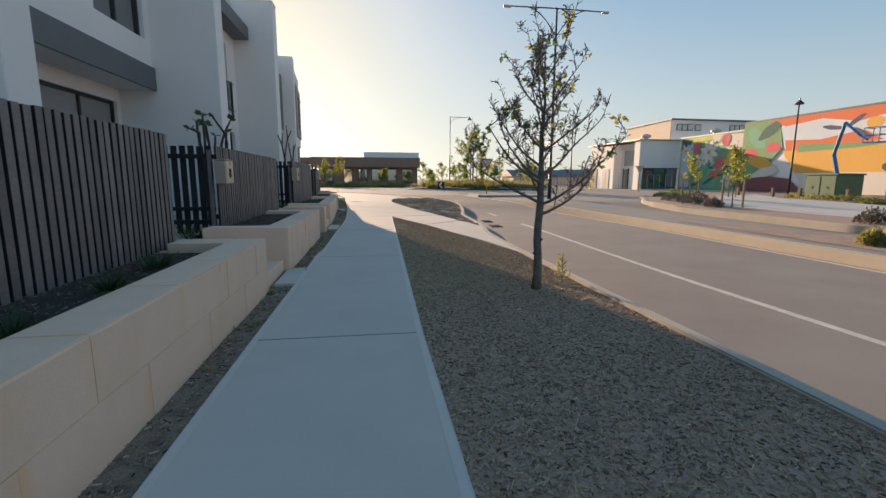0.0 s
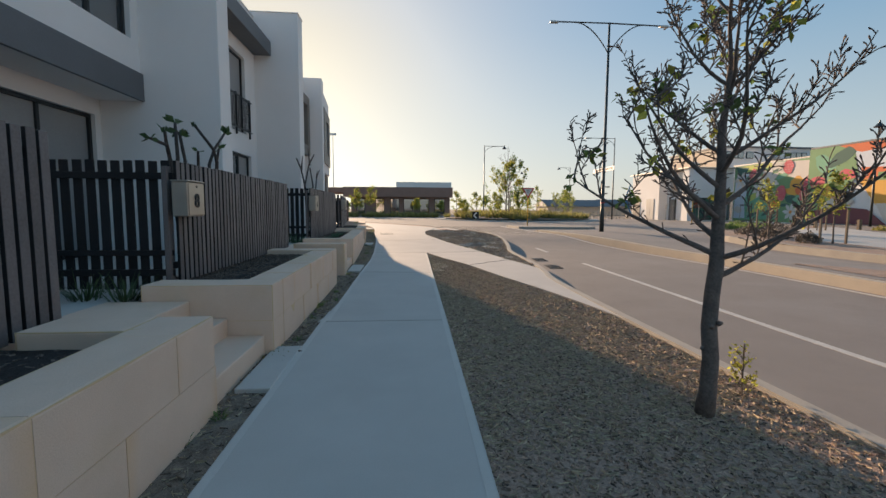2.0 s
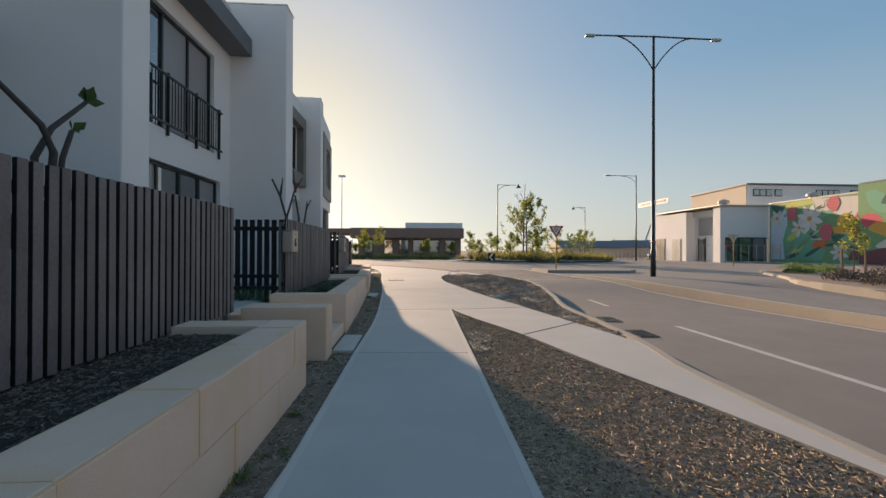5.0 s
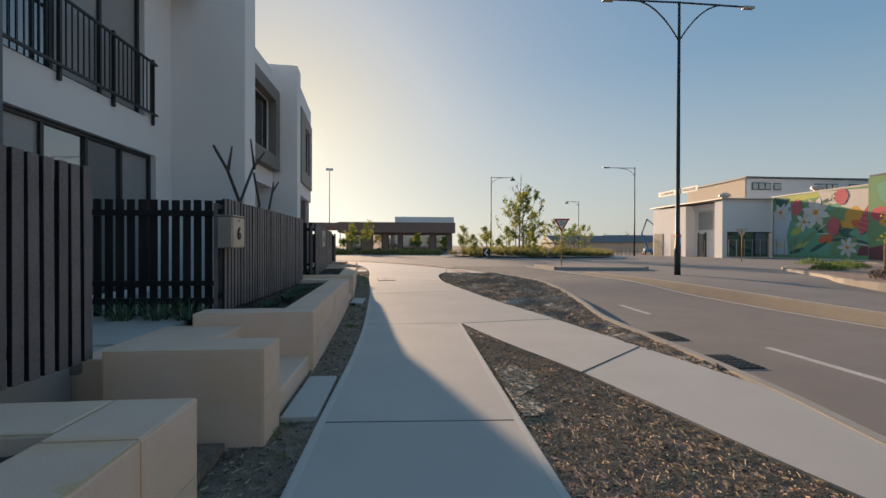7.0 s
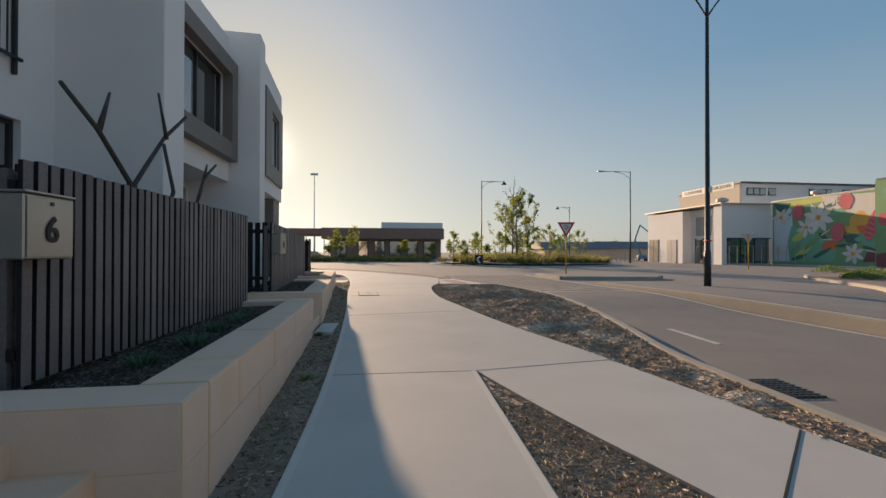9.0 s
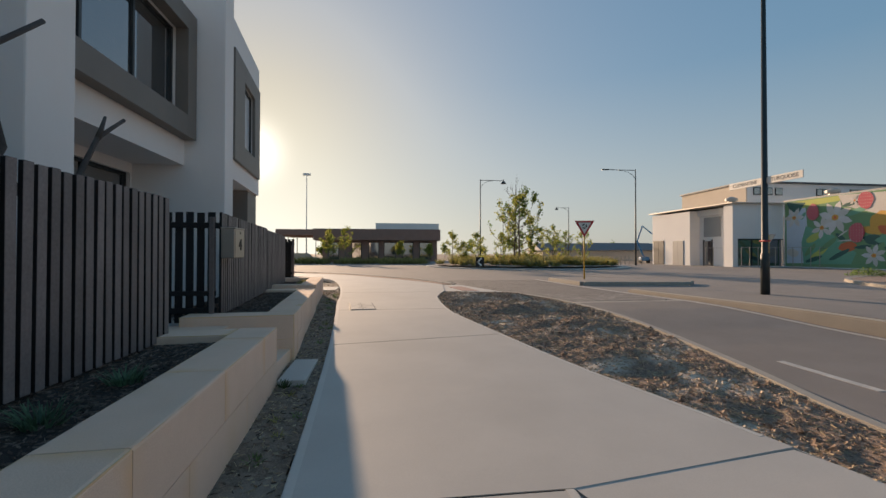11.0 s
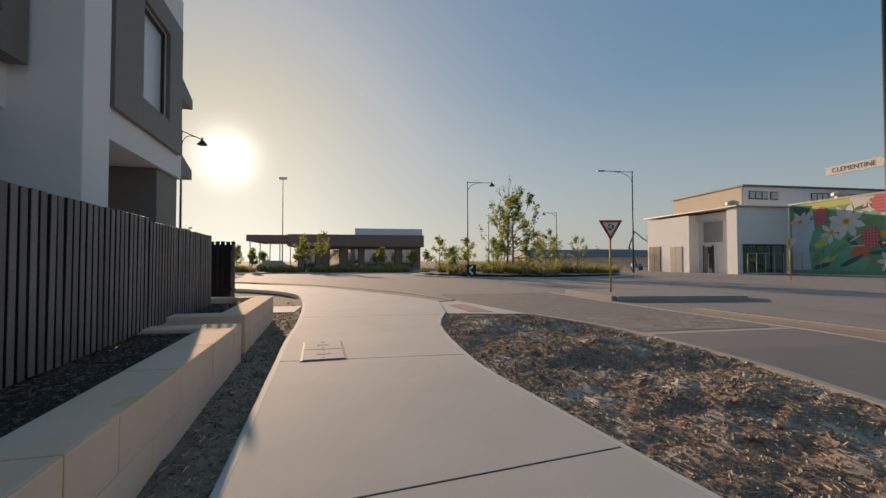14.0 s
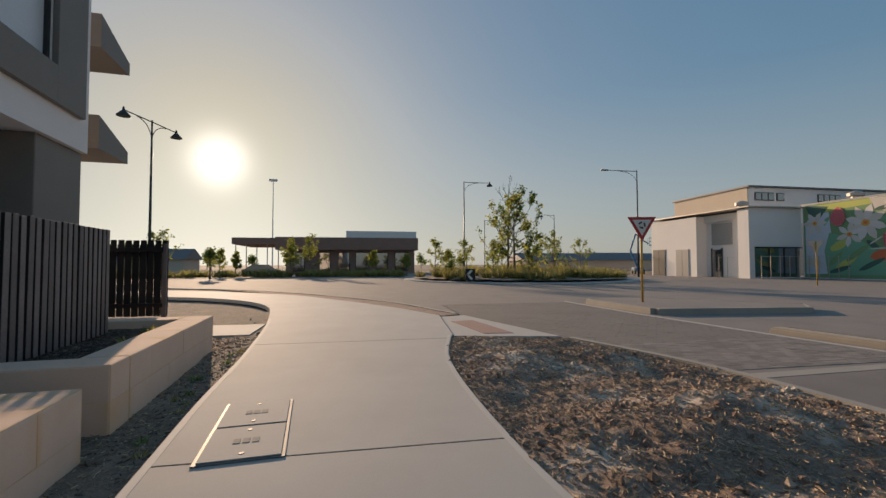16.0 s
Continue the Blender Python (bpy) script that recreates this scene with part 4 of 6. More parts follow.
# house 4: the corner house, set at a slight angle
h4 = thing("house", 0, 0, 0, "white-rendered corner house with bronze window box and sun hoods", "house", "terrace houses")
h4.matrix_world = pose(-3.83, 23.55, 0, 0, 0, 4.8)
part("blade_wall", boxmesh(-8, 0, 0.0, 0.7, 0.3, 7.3, 0.02), RENDER_WHITE, h4)
part("wall", wall_with_holes(-0.05, 0.3, 0.702, 3.78, 3.15, 6.95, [(1.75, 3.0, 4.1, 5.75)]), RENDER_WHITE, h4)
part("porch_wall", wall_with_holes(-1.3, 0.25, 0.702, 3.78, 0.3, 3.15, [(1.0, 1.6, 0.55, 2.7)]), RENDER_WHITE, h4)
part("corner_pier", boxmesh(-1.05, -0.12, 2.85, 3.98, 0.3, 3.148, 0.01), BROWN_CLAD, h4, "bronze clad corner pier")
part("soffit", boxmesh(-1.3, -0.352, 0.702, 3.78, 3.152, 3.25), RENDER_WHITE, h4)
# no blind here: the pane's pale colour stands for reflected sky
window(h4, -0.1, 1.75, 3.0, 4.1, 5.75, 1, (0,), pane_mat=SKY_PANE)
window(h4, -1.4, 1.0, 1.6, 0.55, 2.7, 1)
bm = bmesh.new()
for y0, y1, z0, z1 in ((0.75, 1.748, 3.6, 6.2), (3.002, 3.74, 3.6, 6.2), (1.748, 3.002, 3.6, 4.098), (1.748, 3.002, 5.752, 6.2)):
    part("surround_panel", boxmesh(-0.046, 0.03, y0, y1, z0, z1, 0.004), BROWN_CLAD, h4, "bronze metal window surround")
part("north_wall", boxmesh(-8, -0.052, 3.782, 4.0, 3.15, 6.95), RENDER_WHITE, h4)
part("north_wall", boxmesh(-8, -1.06, 3.782, 3.99, 0.3, 3.148), RENDER_WHITE, h4)
part("side_wing", boxmesh(-8, -1.9, 4.002, 6.0, 0.3, 7.2), RENDER_WHITE, h4)
part("roof", boxmesh(-8, -0.4, 0.71, 3.78, 6.5, 6.7), GREY_CLAD, h4)
part("back_wall", boxmesh(-8.3, -8.002, 0.0, 4.0, 0.3, 6.9), RENDER_WHITE, h4)
for z in (3.7, 5.7):
    bm = prism([(6.002, z), (7.35, z), (7.35, z + 0.26), (6.002, z + 0.66)], -4.5, -0.74)
    for v in bm.verts:
        v.co = Vector((v.co.z, v.co.x, v.co.y))
    bmesh.ops.recalc_face_normals(bm, faces=bm.faces)
    part("sun_hood", bm, BROWN_CLAD, h4, "bronze metal sun hood")


# ---- street lamps ----
def double_lamp(x, y, z, top):
    """A tall pole with a two-armed bracket and slim lanterns."""
    p = thing("street_lamp", x, y, z, "tall dark steel street lamp with two arms", "street lamp")
    bm = bmesh.new()
    tube(bm, [(0, 0, -0.05), (0, 0, 1.2), (0, 0, 1.25), (0, 0, top)], [0.115, 0.11, 0.085, 0.05], 14)
    part("pole", bm, POLE, p, smooth=True)
    part("collar", boxmesh(-0.13, 0.13, -0.13, 0.13, 0, 0.04, 0.01), POLE, p)
    for s in (-1, 1):
        bm = bmesh.new()
        tube(bm, [(0, 0, top - 0.03), (s * 2.62, 0, top - 0.06)], 0.035, 8)
        part("arm", bm, POLE, p)
        bm = bmesh.new()
        tube(bm, [(s * u * 1.8, 0, top - 1.50 + 1.45 * (1 - (1 - u) ** 2)) for u in [k / 12 for k in range(13)]], 0.028, 8)
        part("brace", bm, POLE, p)
        part("lantern", boxmesh(s * 2.62 - 0.42 * (s < 0), s * 2.62 + 0.42 * (s > 0), -0.09, 0.09, top - 0.13, top - 0.04, 0.02), STEEL, p, "slim grey lantern")
    return p


def bell_lamp(x, y, z, top, arms, turn=0, arm=2.0, slim=False):
    """A pole with curved arms that carry bell-shaped or slim lanterns."""
    p = thing("street_lamp", x, y, z, "dark steel street lamp with a " + ("slim" if slim else "bell") + " lantern", "street lamp", "bell lamps", turn=turn)
    bm = bmesh.new()
    tube(bm, [(0, 0, -0.05), (0, 0, top * 0.3), (0, 0, top)], [0.10, 0.085, 0.05], 10)
    part("pole", bm, POLE, p, smooth=True)
    for s, dz in arms:
        bm = bmesh.new()
        tube(bm, [(0, 0, top - 0.1), (s * arm, 0, top - 0.1 + dz)], 0.035, 8)
        part("arm", bm, POLE, p)
        bm = bmesh.new()
        tube(bm, [(s * (1.0 - math.cos(a)) * arm * 0.55, 0, top - 1.3 + math.sin(a) * (1.15 + dz * 0.5)) for a in [math.pi / 2 * k / 8 for k in range(9)]], 0.025, 6)
        part("brace", bm, POLE, p)
        bm = bmesh.new()
        zz = top - 0.1 + dz
        if slim:
            box(bm, s * arm - 0.4, s * arm + 0.4, -0.13, 0.13, zz - 0.06, zz + 0.05, 0.03)
        else:
            tube(bm, [(s * arm, 0, zz + 0.16), (s * arm, 0, zz - 0.02), (s * arm, 0, zz - 0.12), (s * arm, 0, zz - 0.34), (s * arm, 0, zz - 0.38)], [0.05, 0.07, 0.16, 0.36, 0.34], 12)
        part("lantern", bm, POLE, p)
    return p


lamp_m = double_lamp(10.12, 24.55, 0.20, 10.5)
bell_lamp(11.6, 67.6, 0.2, 10.6, [(1, 0.0)], 0, 3.0)
flat = bell_lamp(27.5, 59.3, 0.2, 10.7, [(-1, 0.0)], 0, 3.6, True)
bell_lamp(-12.5, 49.4, 0.2, 10.1, [(-1, 0.0), (1, 0.0)], 75, 2.2)
bell_lamp(34, 92, 0.2, 10.0, [(-1, 0.0)], 0, 2.4)
bell_lamp(23, 98, 0.2, 9.5, [(1, 0.0)], 0, 2.4)
bell_lamp(36.5, 34.2, 0.1, 8.0, [(1, 0.3)], 0, 0.02)
mast = thing("flood_mast", -23.5, 150, 0.23, "slender steel floodlight mast far off", "light mast")
bm = bmesh.new()
tube(bm, [(0, 0, -0.4), (0, 0, 25)], [0.2, 0.1], 8)
part("pole", bm, PALE_WALL, mast)
part("flood_head", boxmesh(-1.1, 1.1, -0.2, 0.2, 24.8, 25.5, 0.05), PALE_WALL, mast)


# ---- signs ----
def text(body, size, material, parent, m, name="lettering"):
    cu = bpy.data.curves.new(name, "FONT")
    cu.body, cu.size, cu.extrude, cu.align_x, cu.align_y = body, size, 0.002, "CENTER", "CENTER"
    cu.materials.append(material)
    ob = new(name, cu)
    ob.parent = parent
    ob.matrix_basis = m
    return ob


def give_way(x, y, z, top, turn, half, back=False):
    """A give-way sign on a yellow post; its face is turned by turn degrees."""
    s = thing("give_way_sign", x, y, z, "red and white triangular give way sign on a yellow post", "traffic sign", "give way signs", turn=turn)
    bm = bmesh.new()
    tube(bm, [(0, 0.04, -0.05), (0, 0.04, top - 0.05)], 0.035, 10)
    part("post", bm, YELLOW, s, "yellow painted post", smooth=True)

    def tri(h, y0, y1, cz):
        k = h * math.sqrt(3)
        bm = prism([(-h, cz + k / 3), (h, cz + k / 3), (0, cz - 2 * k / 3)], -y1, -y0)
        for v in bm.verts:
            v.co = Vector((v.co.x, -v.co.z, v.co.y))
        bmesh.ops.recalc_face_normals(bm, faces=bm.faces)
        return bm
    cz = top - half * math.sqrt(3) / 3
    part("plate", tri(half, -0.012, 0.0, cz), SIGN_RED, s, "red border plate")
    part("panel", tri(half * 0.66, -0.018, -0.0125, cz), SIGN_WHITE, s, "white inner panel")
    part("plate_back", tri(half * 0.98, 0.001, 0.004, cz), STEEL, s)
    for k in range(3):
        bm = bmesh.new()
        a0 = radians(90 + 120 * k)
        r = half * 0.20
        tube(bm, [(r * math.cos(a0 + a), -0.021, cz + r * math.sin(a0 + a)) for a in [radians(75) * j / 5 for j in range(6)]], [half * 0.05] * 5 + [half * 0.085], 6)
        part("arrow", bm, BLACK, s, "black circling arrow")
    return s


give_way(8.17, 31.6, 0.3, 2.55, -12, 0.42)
give_way(26.3, 41.0, 0.2, 2.6, 150, 0.42)

chev = thing("chevron_sign", 7.4, 48.9, 0.2, "black and white chevron board low on the roundabout", "traffic sign")
part("board", boxmesh(-0.35, 0.35, -0.02, 0.02, 0.15, 0.95, 0.01), BLACK, chev)
bm = bmesh.new()
for s in (1, -1):
    box(bm, -0.30, 0.20, -0.026, -0.021, -0.07, 0.07, 0, pose(-0.02, 0, 0.55 + s * 0.17, 0, 45 * -s, 0))
part("chevron", bm, SIGN_WHITE, chev, "white chevron")
for x in (-0.2, 0.2):
    part("leg", boxmesh(x - 0.03, x + 0.03, 0.021, 0.06, -0.1, 0.9), STEEL, chev)


# ---- trees and plants ----
def leaf_quad(verts, faces, p, d, size, rng):
    d = d.normalized()
    s = d.cross(Vector((rng.uniform(-1, 1), rng.uniform(-1, 1), rng.uniform(-1, 1)))).normalized()
    n = d.cross(s)
    b = len(verts)
    verts.extend([tuple(p), tuple(p + d * size * 0.5 + s * size * 0.32 + n * size * 0.06), tuple(p + d * size), tuple(p + d * size * 0.5 - s * size * 0.32 + n * size * 0.06), tuple(p + d * size * 0.55 - n * size * 0.04)])
    faces.extend([(b, b + 1, b + 4), (b + 1, b + 2, b + 4), (b + 2, b + 3, b + 4), (b + 3, b, b + 4)])


def from_lists(name, verts, faces, material, parent, label=""):
    me = bpy.data.meshes.new(name)
    me.from_pydata(verts, [], faces)
    me.materials.append(material)
    ob = new(name, me)
    ob.parent = parent
    if label:
        ob["label"] = label
    return ob


def tree(name, x, y, z, height, trunk_h, trunk_r, spread, label, seed, leaves, leaf_size, leaf_mats, levels=3, limbs=9, leaf_start=0.35, bark=None, sides=7, shape=1.0, up=0.75, low=1.0, rise=0.0, clumps=0):
    """A tree: tapered trunk, limbs that fork twice, and leaves along the twigs."""
    rng = random.Random(seed)
    t = thing(name, x, y, z, label, "tree")
    bm = bmesh.new()
    lines = []
    lean = Vector((rng.uniform(-0.03, 0.03), rng.uniform(-0.03, 0.03), 0))
    pts = []
    for k in range(9):
        q = k / 8
        pts.append(Vector((lean.x * q * height + rng.uniform(-0.012, 0.012) * height * 0.3, lean.y * q * height, -0.05 + q * height * 0.97)))
    tube(bm, pts, [max(0.006, trunk_r * (1 - 0.88 * k / 8) * (1.25 if k == 0 else 1)) for k in range(9)], 10)
    lines.append(pts[4:])

    def grow(p, d, ln, r, level):
        pl = [p]
        n = 5
        dd = d.copy()
        for k in range(n):
            dd = (dd + Vector((rng.uniform(-1, 1), rng.uniform(-1, 1), rng.uniform(-0.6, 1.1))) * 0.16 + Vector((0, 0, rise))).normalized()
            pl.append(pl[-1] + dd * ln / n)
        tube(bm, pl, [max(0.0025, r * (1 - 0.75 * k / n)) for k in range(n + 1)], sides if level == 0 else 5, cap=False)
        lines.append(pl[1:])
        if level < levels - 1:
            for _ in range(rng.randint(3, 5) if level < 2 else rng.randint(1, 2)):
                i = rng.randint(1, n)
                nd = (dd + Vector((rng.uniform(-1, 1), rng.uniform(-1, 1), rng.uniform(-0.3, 0.9))) * 0.75).normalized()
                grow(pl[i], nd, ln * rng.uniform(0.35, 0.6), r * 0.45, level + 1)

    for k in range(limbs):
        q = trunk_h / height + (0.92 - trunk_h / height) * (k / limbs) ** low
        i = q * 8
        base = pts[int(i)].lerp(pts[min(8, int(i) + 1)], i - int(i))
        a = k * 2.4 + rng.uniform(-0.4, 0.4)
        d = Vector((math.cos(a), math.sin(a), up + 0.5 * q)).normalized()
        reach = spread * (1.25 - shape * q) * rng.uniform(0.8, 1.15)
        grow(base, d, reach, trunk_r * (0.5 - 0.3 * q), 0)
    part("trunk", bm, bark or TRUNK, t, smooth=True)
    for mi, (mat, share) in enumerate(leaf_mats):
        verts, faces = [], []
        for j in range(int(leaves * share)):
            if not clumps or j % clumps == 0:
                ln, keep = lines[rng.randrange(len(lines))], rng.uniform(leaf_start, 1.0)
            q = keep if clumps else rng.uniform(leaf_start, 1.0)
            i = min(len(ln) - 2, int(q * (len(ln) - 1)))
            p = ln[i].lerp(ln[i + 1], 0.5 if clumps else rng.random())
            p = p + Vector((rng.gauss(0, 1), rng.gauss(0, 1), rng.gauss(0, 1))) * leaf_size * 0.5
            leaf_quad(verts, faces, p, Vector((rng.uniform(-1, 1), rng.uniform(-1, 1), rng.uniform(-0.7, 0.5))), leaf_size * rng.uniform(0.6, 1.3), rng)
        from_lists("leaves", verts, faces, mat, t, "green leaves" if mi == 0 else "yellowing leaves")
    return t


def street_tree(x, y, z, seed):
    """A young pruned street tree: limbs leave the stem low, sweep out and up, and carry short knobbly spurs; leaves hang on only at some tips."""
    r = random.Random(seed)
    t = thing("street_tree", x, y, z, "young street tree, nearly bare, few green and yellow leaves", "tree")
    bm = bmesh.new()
    top = 3.08
    stem = [Vector((0.010 * math.sin(k * 1.3) + 0.001 * k, 0.012 * math.sin(k * 2.1 + 1), -0.05 + top * k / 14)) for k in range(15)]
    tube(bm, stem, [0.068, 0.056, 0.053, 0.051, 0.049, 0.047, 0.041, 0.035, 0.030, 0.025, 0.020, 0.016, 0.012, 0.008, 0.004], 12)
    for k in range(5):
        a, h = r.uniform(0, 6.28), r.uniform(0.3, 0.98)
        c = Vector((math.cos(a) * 0.045 + 0.015 * h, math.sin(a) * 0.045, h))
        tube(bm, [c, c + Vector((math.cos(a) * 0.022, math.sin(a) * 0.022, 0.006))], [0.022, 0.013], 7)
    tips = []

    def spur(p, d):
        ln = r.uniform(0.025, 0.085)
        d = (d + Vector((r.uniform(-1, 1), r.uniform(-1, 1), r.uniform(-0.3, 0.9)))).normalized()
        q = p + d * ln
        tube(bm, [p, p.lerp(q, 0.6) + Vector((0, 0, 0.006)), q, q + d * 0.012], [0.0038, 0.0032, 0.0054, 0.0024], 5, cap=False)
        if r.random() < 0.04:
            tips.append((q, 0.6))

    def shoot(p, d, ln, rad, lift, depth):
        n = 9 if depth == 0 else 6
        pl = [p]
        for k in range(n):
            kink = Vector((r.uniform(-1, 1), r.uniform(-1, 1), r.uniform(-0.7, 0.8))) * (0.17 if depth else 0.12)
            d = (d + kink + Vector((0, 0, lift))).normalized()
            pl.append(pl[-1] + d * ln / n)
        tube(bm, pl, [max(0.0028, rad * (1 - 0.74 * k / n)) for k in range(n + 1)], 7 if depth == 0 else 5, cap=False)
        for k in range(1, n + 1):
            for _ in range(r.choice((1, 1, 2)) if depth else 1):
                spur(pl[k].lerp(pl[k - 1], r.random()), (pl[k] - pl[k - 1]).normalized() * 0.4)
            if depth < 2 and k > 1 and r.random() < (0.8 if depth == 0 else 0.34):
                out = (d * 0.6 + Vector((r.uniform(-1, 1), r.uniform(-1, 1), r.uniform(-0.2, 0.8)))).normalized()
                shoot(pl[k], out, ln * r.uniform(0.22, 0.42), rad * 0.38, lift * 1.2, depth + 1)
        tips.append((pl[-1], 1.0 if depth < 2 else 0.5))

    limbs = 20
    for k in range(limbs):
        q = (k / (limbs - 1)) ** 1.25
        h = 1.03 + 1.72 * q
        i = min(13, int((h + 0.05) / top * 14))
        a = k * 2.4 + 0.5 + r.uniform(-0.3, 0.3)
        slope = 0.30 + 0.55 * q + r.uniform(-0.08, 0.12)
        d = Vector((math.cos(a), math.sin(a), slope)).normalized()
        shoot(stem[i].lerp(stem[i + 1], r.random()), d, (1.16 - 0.56 * q) * r.uniform(0.88, 1.06), 0.021 - 0.010 * q, 0.055 + 0.03 * r.random(), 0)
    part("trunk", bm, TWIG, t, smooth=True)
    for mat, share, label in ((LEAF, 0.12, "green leaves"), (LEAF_YELLOW, 0.12, "yellowing leaves")):
        verts, faces = [], []
        for p, keep in tips:
            if r.random() < share * keep:
                for _ in range(r.randint(3, 8)):
                    c = p + Vector((r.gauss(0, 1), r.gauss(0, 1), r.gauss(0, 1))) * 0.026
                    leaf_quad(verts, faces, c, Vector((r.uniform(-1, 1), r.uniform(-1, 1), r.uniform(-1.1, 0.35))), r.uniform(0.045, 0.095), r)
        from_lists("leaves", verts, faces, mat, t, label)
    return t


def tuft(name, x, y, z, r, h, count, mat, label, seed, parent=None, category="plant", droop=0.5, width=0.012):
    """A clump of narrow blades."""
    rng = random.Random(seed)
    verts, faces = [], []
    for _ in range(count):
        a, q = rng.uniform(0, 6.283), math.sqrt(rng.random()) * r * 0.6
        p = Vector((math.cos(a) * q, math.sin(a) * q, 0))
        d = Vector((math.cos(a) * droop * rng.uniform(0.2, 1.2), math.sin(a) * droop * rng.uniform(0.2, 1.2), 1)).normalized()
        s = Vector((-math.sin(a + rng.uniform(-1, 1)), math.cos(a), 0)).normalized() * width * rng.uniform(0.6, 1.3)
        ln = h * rng.uniform(0.55, 1.15)
        b = len(verts)
        for k in range(3):
            c = p + d * ln * k / 2.6 - Vector((0, 0, 0.12 * ln * k * k / 4)) + Vector((d.x, d.y, 0)) * 0.25 * ln * k * k / 4
            w = s * (1 - k * 0.42)
            verts += [tuple(c - w), tuple(c + w)]
        faces += [(b, b + 1, b + 3, b + 2), (b + 2, b + 3, b + 5, b + 4)]
    me = bpy.data.meshes.new(name)
    me.from_pydata(verts, [], faces)
    me.materials.append(mat)
    ob = new(name, me)
    ob.location = (x, y, z)
    tagged(ob, label, category)
    return ob


def bush(name, x, y, z, rx, ry, h, count, mat, label, seed, leaf=0.06, category="shrub"):
    """A low shrub: short stems and many small leaves with an uneven outline."""
    rng = random.Random(seed)
    verts, faces = [], []
    for _ in range(count):
        a, q = rng.uniform(0, 6.283), rng.random() ** 0.5
        f = 0.75 + 0.35 * noise.noise((math.cos(a) * 2 + seed, math.sin(a) * 2, q * 2))
        e = rng.random() ** 0.6
        p = Vector((math.cos(a) * q * rx * f, math.sin(a) * q * ry * f, h * e * (1 - 0.65 * q * q) * (0.8 + 0.4 * noise.noise((x + math.cos(a) * q * 3, y + math.sin(a) * q * 3, seed)))))
        p.z = max(p.z, 0.01)
        leaf_quad(verts, faces, p, Vector((p.x * 0.8 / rx + rng.uniform(-0.6, 0.6), p.y * 0.8 / ry + rng.uniform(-0.6, 0.6), rng.uniform(0.0, 1.2))), leaf * rng.uniform(0.6, 1.5), rng)
    me = bpy.data.meshes.new(name)
    me.from_pydata(verts, [], faces)
    me.materials.append(mat)
    ob = new(name, me)
    ob.location = (x, y, z)
    tagged(ob, label, category)
    return ob


street_tree(2.08, 5.36, -0.02, 21)
tree("seedling", 2.55, 5.6, -0.03, 0.48, 0.06, 0.007, 0.14, "yellow-green seedling beside the street tree", 3, 150, 0.034, [(LEAF_YELLOW, 1.0)], levels=2, limbs=8, leaf_start=0.2, up=1.0)

# roundabout planting
tree("roundabout_tree", 11.7, 52, 0.2, 6.9, 1.5, 0.11, 2.7, "leafy young tree on the planted roundabout", 5, 3600, 0.2, [(LEAF, 0.45), (LEAF_YELLOW, 0.55)], limbs=17, shape=1.05, up=0.12, leaf_start=0.3, clumps=16, rise=0.05)
tree("bare_tree", 11.75, 53.5, 0.3, 8.0, 1.6, 0.10, 1.9, "bare grey-twigged tree on the roundabout", 6, 10, 0.1, [(LEAF, 1.0)], limbs=16, bark=TWIG, shape=0.7, up=1.3)
rng = random.Random(12)
for k, (x, y, hgt) in enumerate(((6.0, 54.6, 3.6), (7.0, 54, 2.5), (8.2, 53, 3.4), (10.0, 52, 3.2), (12.5, 51, 2.7), (15.0, 52, 4.2), (21.6, 60, 4.2))):
    tree("sapling", x, y, 0.2, hgt, 0.5, 0.05, hgt * 0.32, "small leafy sapling on the roundabout", 30 + k, 800, 0.15, [(LEAF, 0.3), (LEAF_YELLOW, 0.7)], levels=2, limbs=8)
for k in range(150):
    a, q = rng.uniform(0, 6.283), math.sqrt(rng.random()) * 8.6
    x, y = RC[0] + q * math.cos(a), RC[1] + q * math.sin(a)
    if q > 5.0 or rng.random() < 0.7:
        tuft("grass_clump", x, y, G(60) + 0.12 + 0.5 * math.exp(-q * q / 25), 0.6, rng.uniform(0.8, 1.35), 110, GRASS_OLIVE, "olive ornamental grass clump on the roundabout", 100 + k, droop=0.6, width=0.035).update_tag()

# ---- low brown building beyond the roundabout ----
tan = thing("pavilion_building", 0, 85, 0.23, "long low dark brick building with glazed front and flat roof", "building")
tan.matrix_world = Matrix()
part("fascia", boxmesh(-11.5, 8.8, 85, 100, 3.6, 5.42, 0.05), BRICK_BROWN, tan, "dark brown fascia")
part("brick_wall", boxmesh(-10.2, 8.4, 86.2, 100, 0.1, 3.6), BRICK_BROWN, tan)
part("upper_roof", boxmesh(-1.75, 8.6, 85.6, 99, 5.42, 6.42), PALE_WALL, tan, "pale roof plant screen")
part("canopy", boxmesh(-17.2, -11.5, 85, 97, 4.35, 5.28), BRICK_BROWN, tan, "thin flat canopy")
for x in (-16.9, -15.5, -14.1, -12.7, -11.2):
    bm = bmesh.new()
    tube(bm, [(x, 86, 0.1), (x, 86, 4.36)], 0.07, 8)
    part("column", bm, STEEL, tan)
for x0, x1 in ((-9.2, -7.6), (-5.6, -4.0), (-2.9, -1.2), (-0.4, 1.6), (2.6, 4.4), (5.4, 7.4)):
    w = new("window")
    w.parent = tan
    part("window_frame", boxmesh(x0, x1, 86.1, 86.19, 0.5, 3.3), METAL_DARK, w)
    part("pane", boxmesh(x0 + 0.1, x1 - 0.1, 86.06, 86.097, 0.6, 3.2), GLASS, w)
